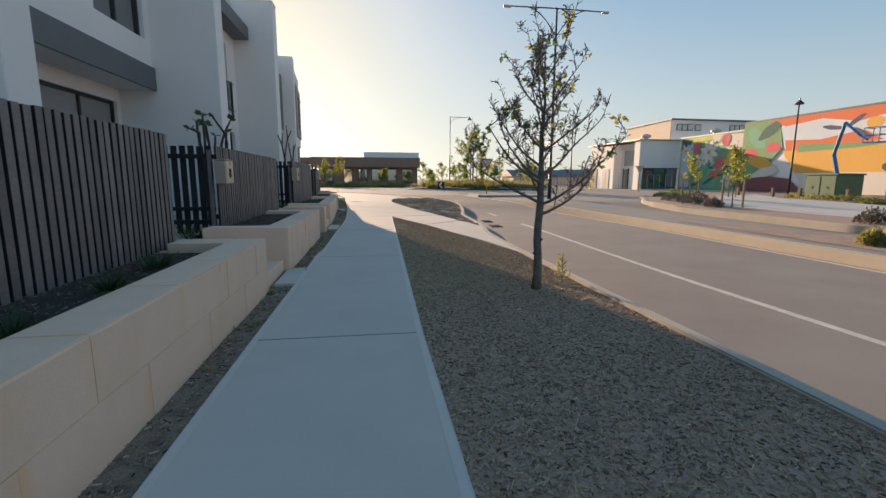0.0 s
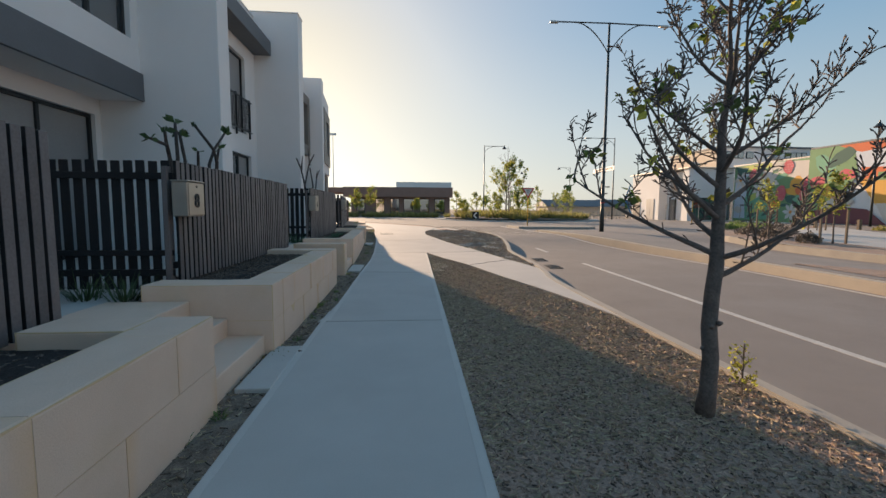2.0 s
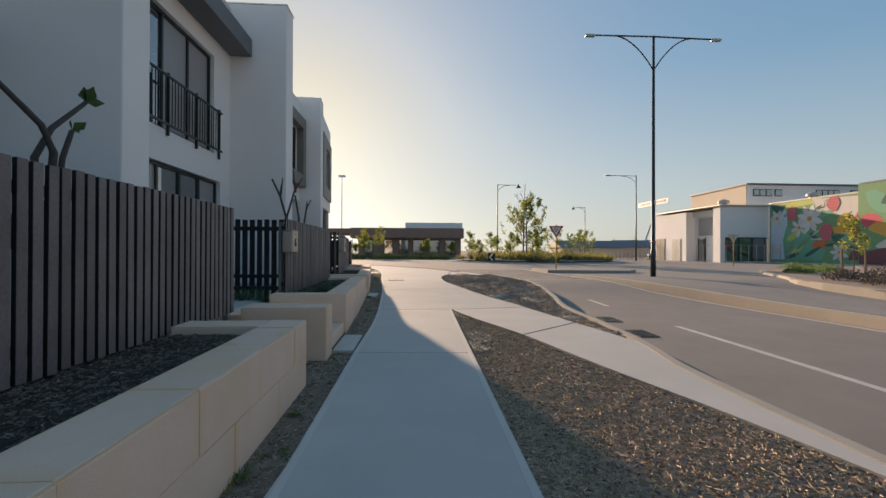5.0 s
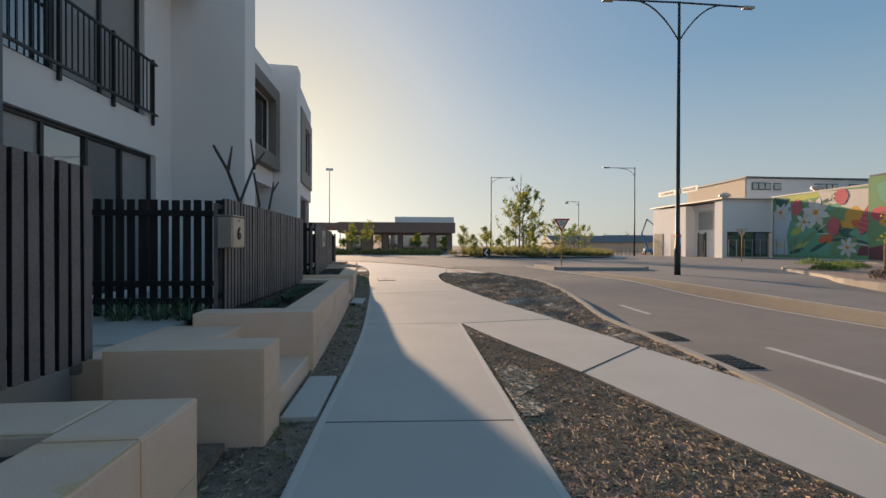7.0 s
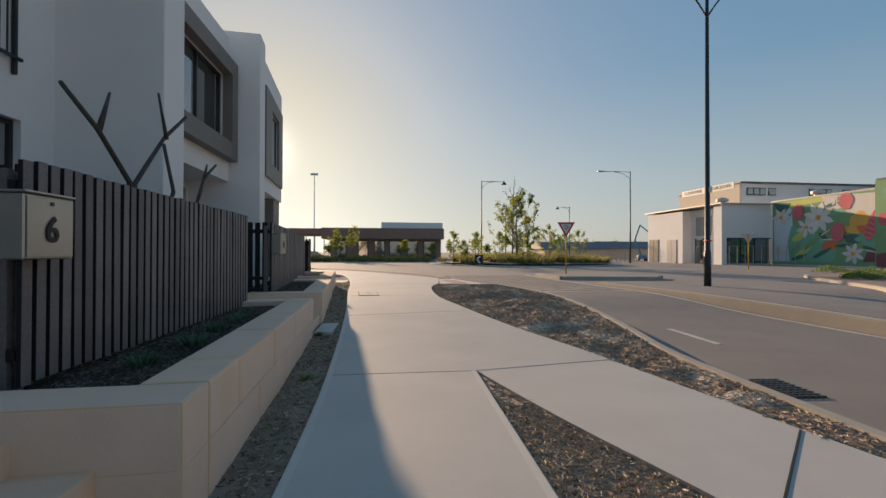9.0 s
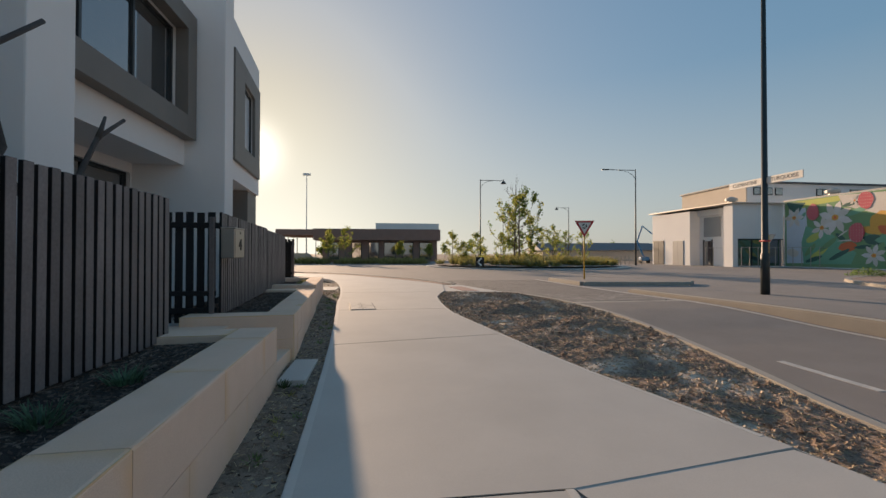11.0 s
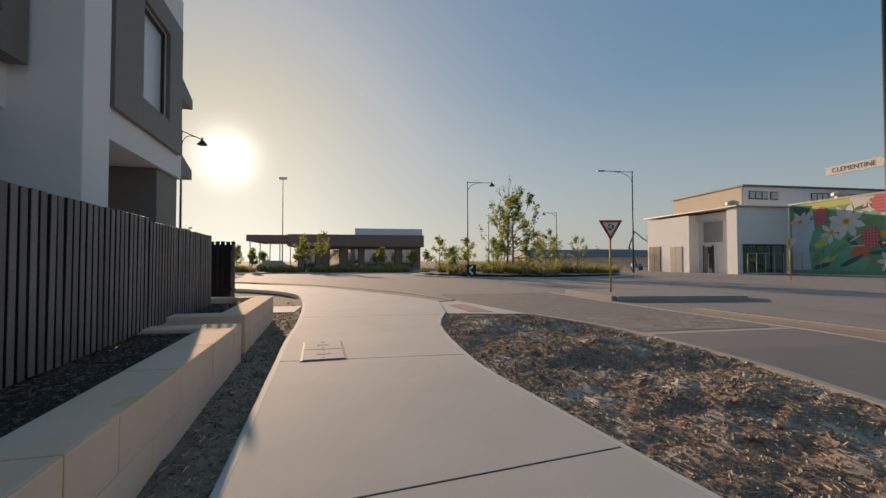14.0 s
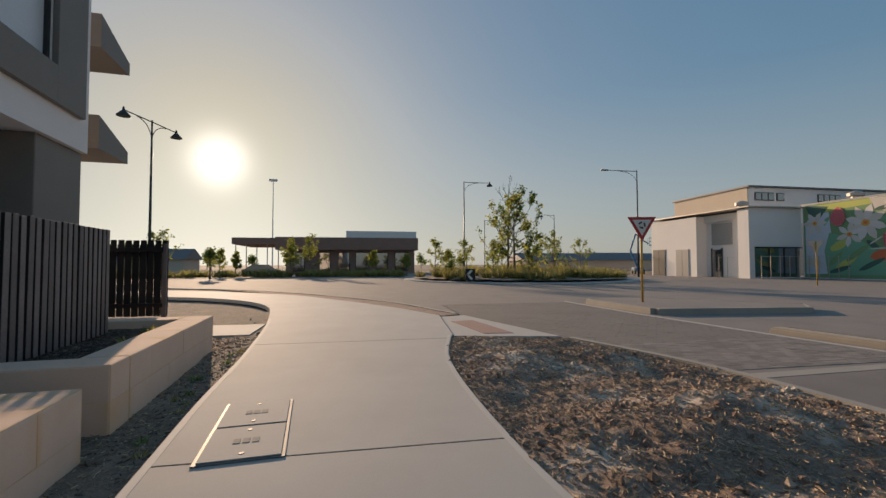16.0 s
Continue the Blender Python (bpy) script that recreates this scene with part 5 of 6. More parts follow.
for k, (x, y, hgt) in enumerate(((-7.3, 70, 3.9), (-5.2, 70, 4.9), (1.5, 70, 3.0), (5.4, 70, 2.55), (-15, 72, 3.2), (-7.8, 74, 4.8), (-12.6, 69, 2.6))):
    tree("avenue_tree", x, y, 0.2, hgt, 0.8, 0.06, hgt * 0.3, "small yellow-green tree before the brick building", 50 + k, 1100, 0.18, [(LEAF, 0.2), (LEAF_YELLOW, 0.8)], levels=2, limbs=9)
for k in range(110):
    x = rng.uniform(-26, 4.5)
    tuft("grass_clump", x, 66.5 + rng.uniform(0, 4), 0.2, 0.7, rng.uniform(0.8, 1.4), 80, GRASS_OLIVE, "olive ornamental grass clump beside the road", 300 + k, droop=0.6, width=0.045)

# ---- painted warehouse ----
ware = thing("painted_warehouse", 39, 45, 0.23, "pale rendered warehouse with a large floral mural", "building")
ware.matrix_world = Matrix()
PAINT = {}


def paint(name, col):
    if name not in PAINT:
        chalk = tuple(min(0.8, c * 1.12 + 0.05) for c in col)
        PAINT[name] = surface("paint_" + name, chalk, 0.8, tuple(c * 0.88 for c in chalk), 0.6, 9, bump=0.05)
    return PAINT[name]


part("mural_wall", boxmesh(39, 60, 42.4, 52.2, 0.0, 6.65), PALE_WALL, ware)
part("tall_wall", boxmesh(39, 60, -20, 42.398, 0.0, 7.3), PALE_WALL, ware)
part("tall_coping", boxmesh(38.9, 60, -20, 42.3, 7.302, 7.45), GREY_CLAD, ware)
part("low_roof", boxmesh(38.97, 60, 42.45, 52.3, 6.652, 6.74), SHED_ROOF, ware)
# entrance block with porch, doors and a dark shopfront
part("south_wall", boxmesh(33.4, 39.0, 52.3, 52.6, 2.95, 6.4), PALE_WALL, ware)
part("south_pier", boxmesh(33.4, 33.95, 52.3, 52.6, 0.0, 2.95), PALE_WALL, ware)
part("south_base", boxmesh(33.95, 39.0, 52.3, 52.6, 0.0, 0.25), PALE_WALL, ware)
shop = new("shopfront")
shop.parent = ware
for x0, x1 in ((33.95, 35.55), (35.65, 37.15), (37.25, 38.9)):
    part("pane", boxmesh(x0, x1, 52.45, 52.5, 0.25, 2.95), GLASS, shop)
for x0 in (35.56, 37.16):
    part("window_frame", boxmesh(x0, x0 + 0.08, 52.4, 52.52, 0.25, 2.95), METAL_DARK, shop)
part("awning", boxmesh(33.96, 38.9, 52.2, 52.298, 2.84, 2.94), METAL_DARK, shop)
part("end_wall", boxmesh(34.6, 39, 52.61, 65.2, 0, 6.3), PALE_WALL, ware)
part("portal_pier", boxmesh(33.4, 34.59, 52.61, 53.45, 0, 6.3), PALE_WALL, ware)
part("portal_pier", boxmesh(33.4, 34.59, 58.35, 65.2, 0, 6.2), PALE_WALL, ware)
part("portal_head", boxmesh(34.3, 34.59, 53.46, 58.34, 5.6, 6.2), PALE_WALL, ware)
door = new("door")
door.parent = ware
part("leaf", boxmesh(34.5, 34.59, 56.5, 57.6, 0.1, 2.85), GLASS, door)
part("door_frame", boxmesh(34.48, 34.6, 56.38, 56.5, 0.1, 3.0), METAL_DARK, door)
part("door_frame", boxmesh(34.48, 34.6, 57.6, 57.72, 0.1, 3.0), METAL_DARK, door)
part("high_window", boxmesh(34.5, 34.59, 55.2, 57.6, 3.3, 5.4), BLIND, ware, "grey covered high window")
for y0, y1 in ((62.9, 63.88), (63.92, 64.9)):
    part("side_door", boxmesh(33.33, 33.398, y0, y1, 0.1, 3.05), METAL_DARK, ware)
for y0, y1 in ((59.4, 60.28), (60.32, 61.2)):
    part("pale_door", boxmesh(33.33, 33.398, y0, y1, 0.1, 2.95), BLIND, ware)
bm = prism([(33.1, 52.0), (39.0, 51.9), (39.0, 65.5), (33.1, 65.5)], 6.41, 6.52)
part("porch_roof", bm, SHED_ROOF, ware, "thin projecting metal roof")
# rear hall with clerestory windows and roof vents
bm = prism([(46.5, 65), (47.3, 78.5), (85, 78.5), (85, 65)], 0.1, 10.8)
part("rear_hall", bm, TAN_RENDER, ware)
bm = prism([(46.3, 64.6), (47.1, 78.8), (86, 78.8), (86, 64.6)], 10.8, 11.0)
part("hall_roof", bm, GREY_CLAD, ware)
part("clerestory_wall", boxmesh(46.6, 84, 64.9, 64.998, 6.5, 10.78), PALE_WALL, ware, "bluish white clerestory wall")
for x0, x1 in ((47.4, 50.2), (50.6, 51.7), (56.8, 60.3), (62.0, 65.0)):
    w = new("window")
    w.parent = ware
    part("window_frame", boxmesh(x0, x1, 64.8, 64.895, 9.2, 10.2), METAL_DARK, w)
    n = max(1, round((x1 - x0) / 0.9))
    for k in range(n):
        wd = (x1 - x0) / n
        part("pane", boxmesh(x0 + wd * k + 0.08, x0 + wd * (k + 1) - 0.08, 64.77, 64.797, 9.3, 10.1), GLASS, w)
for x, y, z in ((42, 50, 6.78), (42.5, 44, 6.78), (36.5, 56, 6.6)):
    v = new("roof_vent")
    v.parent = ware
    bm = bmesh.new()
    tube(bm, [(x, y, z), (x, y, z + 0.45), (x, y, z + 0.5), (x, y, z + 0.75), (x, y, z + 0.95)], [0.35, 0.35, 0.6, 0.62, 0.2], 12)
    part("cowl", bm, SHED_ROOF, v)


# the mural: flat painted shapes on the wall
coats = []


def patch(pts, colour, layer):
    """One painted shape, a coat of paint above those before it."""
    coats.append(layer)
    bm = prism(pts, 0, 0.0004)
    for v in bm.verts:
        v.co = Vector((38.998 - 0.0006 * len(coats) - v.co.z, v.co.x, v.co.y))
    bmesh.ops.recalc_face_normals(bm, faces=bm.faces)
    part("painted_shape", bm, colour, ware)


def oval(cy, cz, a, b, turn, n=14, wob=0.0, seed=0):
    c, s = math.cos(radians(turn)), math.sin(radians(turn))
    out = []
    for k in range(n):
        t = 2 * math.pi * k / n
        r = 1 + wob * noise.noise((math.cos(t) * 1.7, math.sin(t) * 1.7, seed))
        u, w = a * r * math.cos(t), b * r * math.sin(t)
        out.append((min(52.15, cy + u * c - w * s), max(0.3, min(7.25 if cy < 42 else 6.6, cz + u * s + w * c))))
    return out


LIME, GREEN, DEEP, RED, CREAM = paint("lime", (0.48, 0.50, 0.10)), paint("green", (0.16, 0.29, 0.12)), paint("deep_green", (0.03, 0.10, 0.07)), paint("coral_red", (0.55, 0.07, 0.09)), paint("cream", (0.60, 0.545, 0.48))
MINT, ORANGE, YELLOWP, MAROON, PINK = paint("mint", (0.15, 0.36, 0.22)), paint("orange", (0.62, 0.13, 0.03)), paint("golden", (0.66, 0.34, 0.04)), paint("maroon", (0.16, 0.03, 0.035)), paint("pink", (0.70, 0.36, 0.34))
SKYP, NAVY = paint("pale_blue", (0.56, 0.60, 0.66)), paint("navy", (0.03, 0.05, 0.12))
WHITEP = paint("white", (0.64, 0.595, 0.56))
patch([(52.1, 0.25), (52.1, 6.6), (42.45, 6.6), (42.45, 0.25)], GREEN, 0)
patch([(51.95, 6.47), (49.96, 6.52), (46.58, 6.56), (46.58, 6.13), (48.50, 6.01), (51.30, 5.72)], LIME, 1)
patch([(51.95, 5.01), (51.30, 5.72), (49.96, 5.82), (49.54, 0.59), (51.95, 0.55)], SKYP, 1)
# cream wedge where sun strikes the wall's top: sunlight put in as paint
patch([(46.95, 6.60), (42.45, 6.38), (42.45, 4.23), (44.99, 5.11), (46.58, 5.66)], CREAM, 1)
patch([(51.95, 6.60), (49.96, 6.29), (50.66, 5.38), (51.57, 5.63)], DEEP, 1)
patch([(49.96, 4.08), (47.52, 3.20), (45.51, 1.54), (45.95, 0.57), (50.18, 0.48), (50.40, 2.54)], MINT, 1)
patch([(42.45, 1.77), (42.45, 0.65), (43.37, 0.63), (43.14, 1.37)], MAROON, 1)
for cy, cz, a, b, t, col in ((43.60, 4.15, 0.82, 0.76, 159, YELLOWP), (44.16, 3.39, 0.34, 0.97, 100, YELLOWP), (43.14, 3.33, 0.36, 0.80, 109, ORANGE), (46.22, 2.07, 0.76, 0.43, 170, ORANGE), (49.22, 2.98, 0.82, 0.35, 152, LIME), (48.71, 1.55, 0.99, 0.27, 147, LIME), (47.91, 2.29, 1.05, 0.23, 142, GREEN), (46.95, 1.36, 1.02, 0.22, 151, DEEP), (49.54, 1.84, 0.80, 0.24, 133, GREEN), (49.22, 0.98, 0.87, 0.21, 162, DEEP), (46.76, 2.89, 0.55, 0.22, 39, DEEP), (44.16, 2.63, 0.44, 0.81, 95, DEEP), (43.45, 2.69, 0.26, 0.63, 71, MINT), (42.68, 2.34, 0.72, 0.51, 164, MINT), (42.46, 2.97, 0.46, 0.22, 138, LIME), (42.91, 1.77, 0.55, 0.16, 21, DEEP), (45.33, 5.10, 0.86, 0.21, 160, MINT), (45.95, 5.73, 0.64, 0.16, 170, DEEP), (50.18, 5.07, 0.40, 0.17, 123, MINT), (44.99, 2.05, 0.68, 0.15, 175, DEEP), (45.95, 2.63, 1.07, 0.07, 178, CREAM), (42.76, 1.56, 0.60, 0.06, 13, CREAM), (46.58, 3.24, 0.55, 0.07, 146, CREAM), (51.30, 1.56, 0.36, 0.68, 101, CREAM), (51.18, 2.56, 0.24, 0.49, 113, SKYP)):
    patch(oval(cy, cz, a, b, t, wob=0.25, seed=cy), col, 2)
for cy, cz, r, n in ((47.23, 4.67, 1.52, 8), (51.11, 4.95, 1.05, 6), (48.40, 3.83, 1.06, 6), (44.16, 1.33, 0.96, 7), (45.59, 5.99, 0.48, 5)):
    for k in range(n):
        t = k * 360 / n + cy * 7
        u, w = math.cos(radians(t)), math.sin(radians(t))
        tip = [(0.08, -0.04), (0.45, -0.2), (0.72, -0.17), (1.0, 0.03), (0.68, 0.2), (0.4, 0.18), (0.08, 0.05)]
        patch([(min(52.15, cy + r * (p * u - q * w)), max(0.3, min(6.6, cz + r * (p * w + q * u)))) for p, q in tip], WHITEP if k % 2 else CREAM, 3)
    patch(oval(cy, cz, 0.2 * r, 0.18 * r, 0), YELLOWP, 7)
    patch(oval(cy, cz, 0.09 * r, 0.08 * r, 0), ORANGE, 7)
for cy, cz, a, b, t in ((44.74, 5.93, 0.64, 0.72, 0), (49.22, 5.33, 0.80, 0.58, 90), (45.42, 3.24, 0.87, 0.64, 90), (42.49, 3.78, 1.51, 0.51, 112)):
    patch(oval(cy, cz, a, b, t, 12, 0.15, cz), RED, 7)
    u, w = math.cos(radians(t)), math.sin(radians(t))
    for i in range(-3, 4):
        for j in range(-2, 3):
            p, q = a * 0.27 * i, b * 0.36 * j
            if abs(i) + abs(j) < 5:
                patch(oval(cy + p * u - q * w, cz + p * w + q * u, 0.07 * a, 0.07 * b, t, 6), PINK, 8)
# taller part
patch([(42.35, 0.3), (42.35, 7.28), (38.2, 7.28), (37.6, 4.6), (39.4, 2.6), (38, 0.3)], GREEN, 1)
patch([(38.2, 7.28), (37.4, 4.4), (30, 4.2), (8, 4.4), (8, 7.28)], SKYP, 1)
patch([(39.5, 7.28), (37.5, 6.5), (34, 6.8), (31, 6.2), (27, 6.9), (24, 7.28)], ORANGE, 2)
patch([(37.4, 5.2), (34, 5.0), (30.5, 5.5), (29, 4.6), (33, 4.1), (37.2, 4.1)], ORANGE, 2)
patch([(37.6, 4.2), (8, 4.2), (8, 2.0), (36, 2.0)], YELLOWP, 2)
patch([(36, 4.7), (31, 4.5), (27, 4.4), (31, 4.1), (36, 4.0)], GREEN, 3)
patch([(42.3, 0.3), (42.3, 1.3), (39.5, 1.9), (36.6, 1.6), (35, 0.3)], MAROON, 3)
patch([(36, 2.1), (8, 2.1), (8, 0.3), (35, 0.3)], CREAM, 2)
for cy, cz, a, b, t, col in ((40.6, 5.6, 1.4, 0.7, 40, MINT), (39.2, 6.2, 1.3, 0.6, -30, DEEP), (41.3, 4.1, 0.9, 0.6, 0, RED), (40.0, 3.2, 1.6, 0.6, 15, YELLOWP), (38.6, 4.6, 0.8, 0.5, 0, RED), (39.3, 2.2, 1.5, 0.5, -12, CREAM), (33.0, 5.9, 0.9, 0.18, 10, NAVY), (31.2, 6.3, 0.8, 0.2, -35, NAVY), (30.6, 5.2, 0.9, 0.2, 30, NAVY), (27.0, 2.4, 2.0, 0.7, 8, NAVY), (29.8, 6.0, 0.6, 0.5, 0, YELLOWP), (24.5, 3.0, 2.2, 0.9, -5, GREEN)):
    patch(oval(cy, cz, a, b, t, wob=0.3, seed=cy), col, 4)

# ---- yard before the warehouse ----
lift = thing("boom_lift", 34.8, 28.5, 0.1, "blue articulated boom lift standing in the yard", "boom lift")
BLUE = surface("blue_machine", (0.03, 0.17, 0.36), 0.5, (0.025, 0.13, 0.28), 2, 30, bump=0)
part("chassis", boxmesh(-0.9, 0.9, -0.6, 0.6, 0.35, 0.9, 0.08), BLUE, lift)
for x in (-0.65, 0.65):
    for y in (-0.55, 0.55):
        bm = bmesh.new()
        tube(bm, [(x, y - 0.12, 0.3), (x, y + 0.12, 0.3)], 0.32, 14)
        part("wheel", bm, BLACK, lift)
for a, b, r in (((0, 0, 0.9), (0.2, 0.9, 3.3), 0.14), ((0.2, 0.9, 3.3), (0, 0.2, 5.6), 0.12), ((0, 0.2, 5.6), (0, -1.0, 4.5), 0.09), ((0, -1.0, 4.5), (0, -1.5, 4.2), 0.08)):
    bm = bmesh.new()
    tube(bm, [a, b], r, 6)
    part("boom", bm, BLUE, lift)
bm = bmesh.new()
for z in (4.0, 4.5, 5.0):
    tube(bm, [(-0.4, -1.5, z), (0.4, -1.5, z), (0.4, -2.5, z), (-0.4, -2.5, z), (-0.4, -1.5, z)], 0.03, 5)
for x in (-0.4, 0.4):
    for y in (-1.5, -2.5):
        tube(bm, [(x, y, 4.0), (x, y, 5.0)], 0.03, 5)
box(bm, -0.4, 0.4, -2.5, -1.5, 3.95, 4.0)
part("basket", bm, BLUE, lift)
copy_thing(lift, pose(38.4, 75, 0.1, 0, 0, 70))
CAB_GREEN = surface("cabinet_green", (0.10, 0.17, 0.09), 0.6, (0.08, 0.14, 0.075), 2, 30, bump=0.03)
cab = thing("transformer_cabinet", 29.6, 24.6, 0.0, "dull green steel transformer cabinet on a slab", "utility cabinet")
part("plinth", boxmesh(-1.15, 1.15, -1.15, 1.15, -0.05, 0.15, 0.01), CONCRETE, cab)
part("body", boxmesh(-1.0, 1.0, -1.0, 1.0, 0.152, 1.75, 0.04), CAB_GREEN, cab)
part("lid", boxmesh(-1.07, 1.07, -1.07, 1.07, 1.752, 1.86, 0.03), CAB_GREEN, cab)
for y in (-0.5, 0.5):
    part("cabinet_door", boxmesh(-1.03, -1.002, y - 0.46, y + 0.46, 0.3, 1.65, 0.01), CAB_GREEN, cab)
    part("lock", boxmesh(-1.05, -1.031, y - 0.05, y + 0.05, 0.9, 1.05, 0.005), BLACK, cab)
for k, (x, y) in enumerate(((28.6, 28.0), (28.9, 26.2), (28.8, 23.0), (29.0, 21.0), (29.2, 18.6), (27.6, 30.0))):
    post = thing("timber_bollard", x, y, 0.0, "short square weathered timber bollard", "bollard", "timber bollards")
    part("shaft", boxmesh(-0.09, 0.09, -0.09, 0.09, -0.1, 0.85, 0.015), WOOD, post)
    part("top", boxmesh(-0.1, 0.1, -0.1, 0.1, 0.852, 0.9, 0.02), WOOD, post)
for k in range(34):
    bush("hedge_bush", 27.0 + rng.uniform(-0.6, 0.6) + max(0, k - 22) * 0.28, 4 + k * 0.72, 0.0, 0.85, 0.8, 0.62, 420, GRASS_OLIVE, "low yellow-green clipped hedge plant by the path", 600 + k, 0.12)
for k, (x, y, r, hgt, mat) in enumerate(((15.9, 20.2, 0.75, 0.65, SHRUB_GREY), (17.0, 21.2, 0.9, 0.8, SHRUB_GREY), (15.7, 18.4, 0.55, 0.55, SHRUB_GREY), (16.4, 22.2, 0.8, 0.6, SHRUB_GREY), (15.4, 11.4, 0.6, 0.6, SHRUB_GREY), (15.8, 10.4, 0.55, 0.5, GRASS_OLIVE), (15.2, 6.2, 0.6, 0.55, GRASS_OLIVE), (10.3, 7.6, 0.35, 0.45, GRASS_OLIVE), (21.5, 28.9, 1.3, 0.4, LEAF), (23.5, 30.2, 1.2, 0.4, LEAF), (19.6, 27.6, 0.9, 0.4, LEAF), (24.8, 33.5, 1.2, 0.5, LEAF), (24.6, 31.2, 1.2, 0.45, LEAF))):
    bush("low_shrub", x, y, G(y) + 0.02, r, r * 0.9, hgt, 900, mat, "low rounded shrub in the mulched bed", 700 + k, 0.07)
for k, (x, y) in enumerate(((16.3, 18.0), (18.8, 24.0), (24.2, 26.5))):
    tree("staked_sapling", x, y, 0.05, 3.1, 1.1, 0.035, 0.9, "staked sapling with yellowing leaves across the road", 80 + k, 520, 0.13, [(LEAF_YELLOW, 0.8), (LEAF, 0.2)], levels=2, limbs=10, up=1.1)
    for dx in (-0.55, 0.55):
        st = thing("timber_stake", x + dx, y, 0.0, "dark upright timber tree stake", "stake", "tree stakes")
        part("shaft", boxmesh(-0.035, 0.035, -0.035, 0.035, -0.05, 1.5, 0.006), WOOD, st)
mesh_fence = thing("site_fence", 0, 0, 0.1, "light wire construction fence before the warehouse", "fence")
for k in range(12):
    x, y = 31.6 + 0.62 * k, 51.2 - 0.28 * k + (2.5 if k < 2 else 0)
    bm = bmesh.new()
    tube(bm, [(x, y, -0.05), (x, y, 2.0)], 0.03, 6)
    part("post", bm, STEEL, mesh_fence)
    for z in (0.25, 1.95):
        bm = bmesh.new()
        tube(bm, [(x, y, z), (x + 0.62, y - 0.28, z)], 0.012, 5)
        part("rail", bm, STEEL, mesh_fence)
rack = thing("crossing_rail", 25.4, 62.5, 0.2, "row of pale steel hoop rails by the crossing", "railing")
for k in range(9):
    bm = bmesh.new()
    x = k * 0.55
    tube(bm, [(x, 0, -0.05), (x, 0, 0.95), (x + 0.42, 0, 0.95), (x + 0.42, 0, -0.05)], 0.035, 6)
    part("hoop", bm, STEEL, rack)

# ---- far distance ----
for k, (x, y, w, d, hgt) in enumerate(((42, 112, 15, 10, 2.9), (58, 116, 14, 11, 3.1), (78, 125, 16, 12, 3.2), (97, 130, 15, 12, 3.4), (-60, 120, 16, 10, 4.5), (-34, 105, 10, 8, 3.2))):
    b = thing("far_house", x, y, 0.2, "low dark-roofed house in the distance", "house", "far houses")
    part("wall", boxmesh(-w / 2, w / 2, -d / 2, d / 2, -0.3, hgt * 0.7), TAN_RENDER, b)
    bm = prism([(-d / 2 - 0.6, 0), (d / 2 + 0.6, 0), (0, hgt * 0.6)], -w / 2 - 0.5, w / 2 + 0.5)
    for v in bm.verts:
        v.co = Vector((v.co.z, v.co.x, v.co.y + hgt * 0.7 + 0.002))
    bmesh.ops.recalc_face_normals(bm, faces=bm.faces)
    part("roof", bm, GREY_CLAD, b)
for k in range(26):
    x = -95 + k * 8.2 + rng.uniform(-2, 2)
    y = 150 + rng.uniform(-10, 25)
    hgt = rng.uniform(3.5, 7)
    tree("far_tree", x, y, 0.1, hgt, 1.0, 0.12, hgt * 0.4, "distant grey-green tree on the horizon", 900 + k, 260, 0.75, [(LEAF, 0.7), (LEAF_YELLOW, 0.3)], levels=2, limbs=8)
for k, (x, y, hgt) in enumerate(((-17, 62, 4.2), (-22, 68, 3.4), (-13.5, 64, 2.8), (30, 84, 5.2), (34, 100, 5), (19.5, 78, 4.6))):
    tree("verge_tree", x, y, 0.2, hgt, 1.0, 0.09, hgt * 0.38, "small airy tree beside the far road", 950 + k, 700, 0.22, [(LEAF, 0.6), (LEAF_YELLOW, 0.4)], levels=3, limbs=9)
car = thing("parked_car", -12.2, 80, 0.05, "parked silver car glinting in front of the canopy", "car")
bm = prism([(-2.2, 0.35), (2.2, 0.35), (2.25, 0.75), (1.3, 0.95), (0.7, 1.45), (-1.0, 1.45), (-1.8, 0.95), (-2.25, 0.8)], -0.85, 0.85, 0.0)
for v in bm.verts:
    v.co = Vector((v.co.x, v.co.z, v.co.y))
bmesh.ops.recalc_face_normals(bm, faces=bm.faces)
part("body", bm, STEEL, car)
for x in (-1.4, 1.4):
    for y in (-0.8, 0.8):
        bm = bmesh.new()
        tube(bm, [(x, y - 0.1, 0.33), (x, y + 0.1, 0.33)], 0.33, 12)
        part("wheel", bm, BLACK, car)

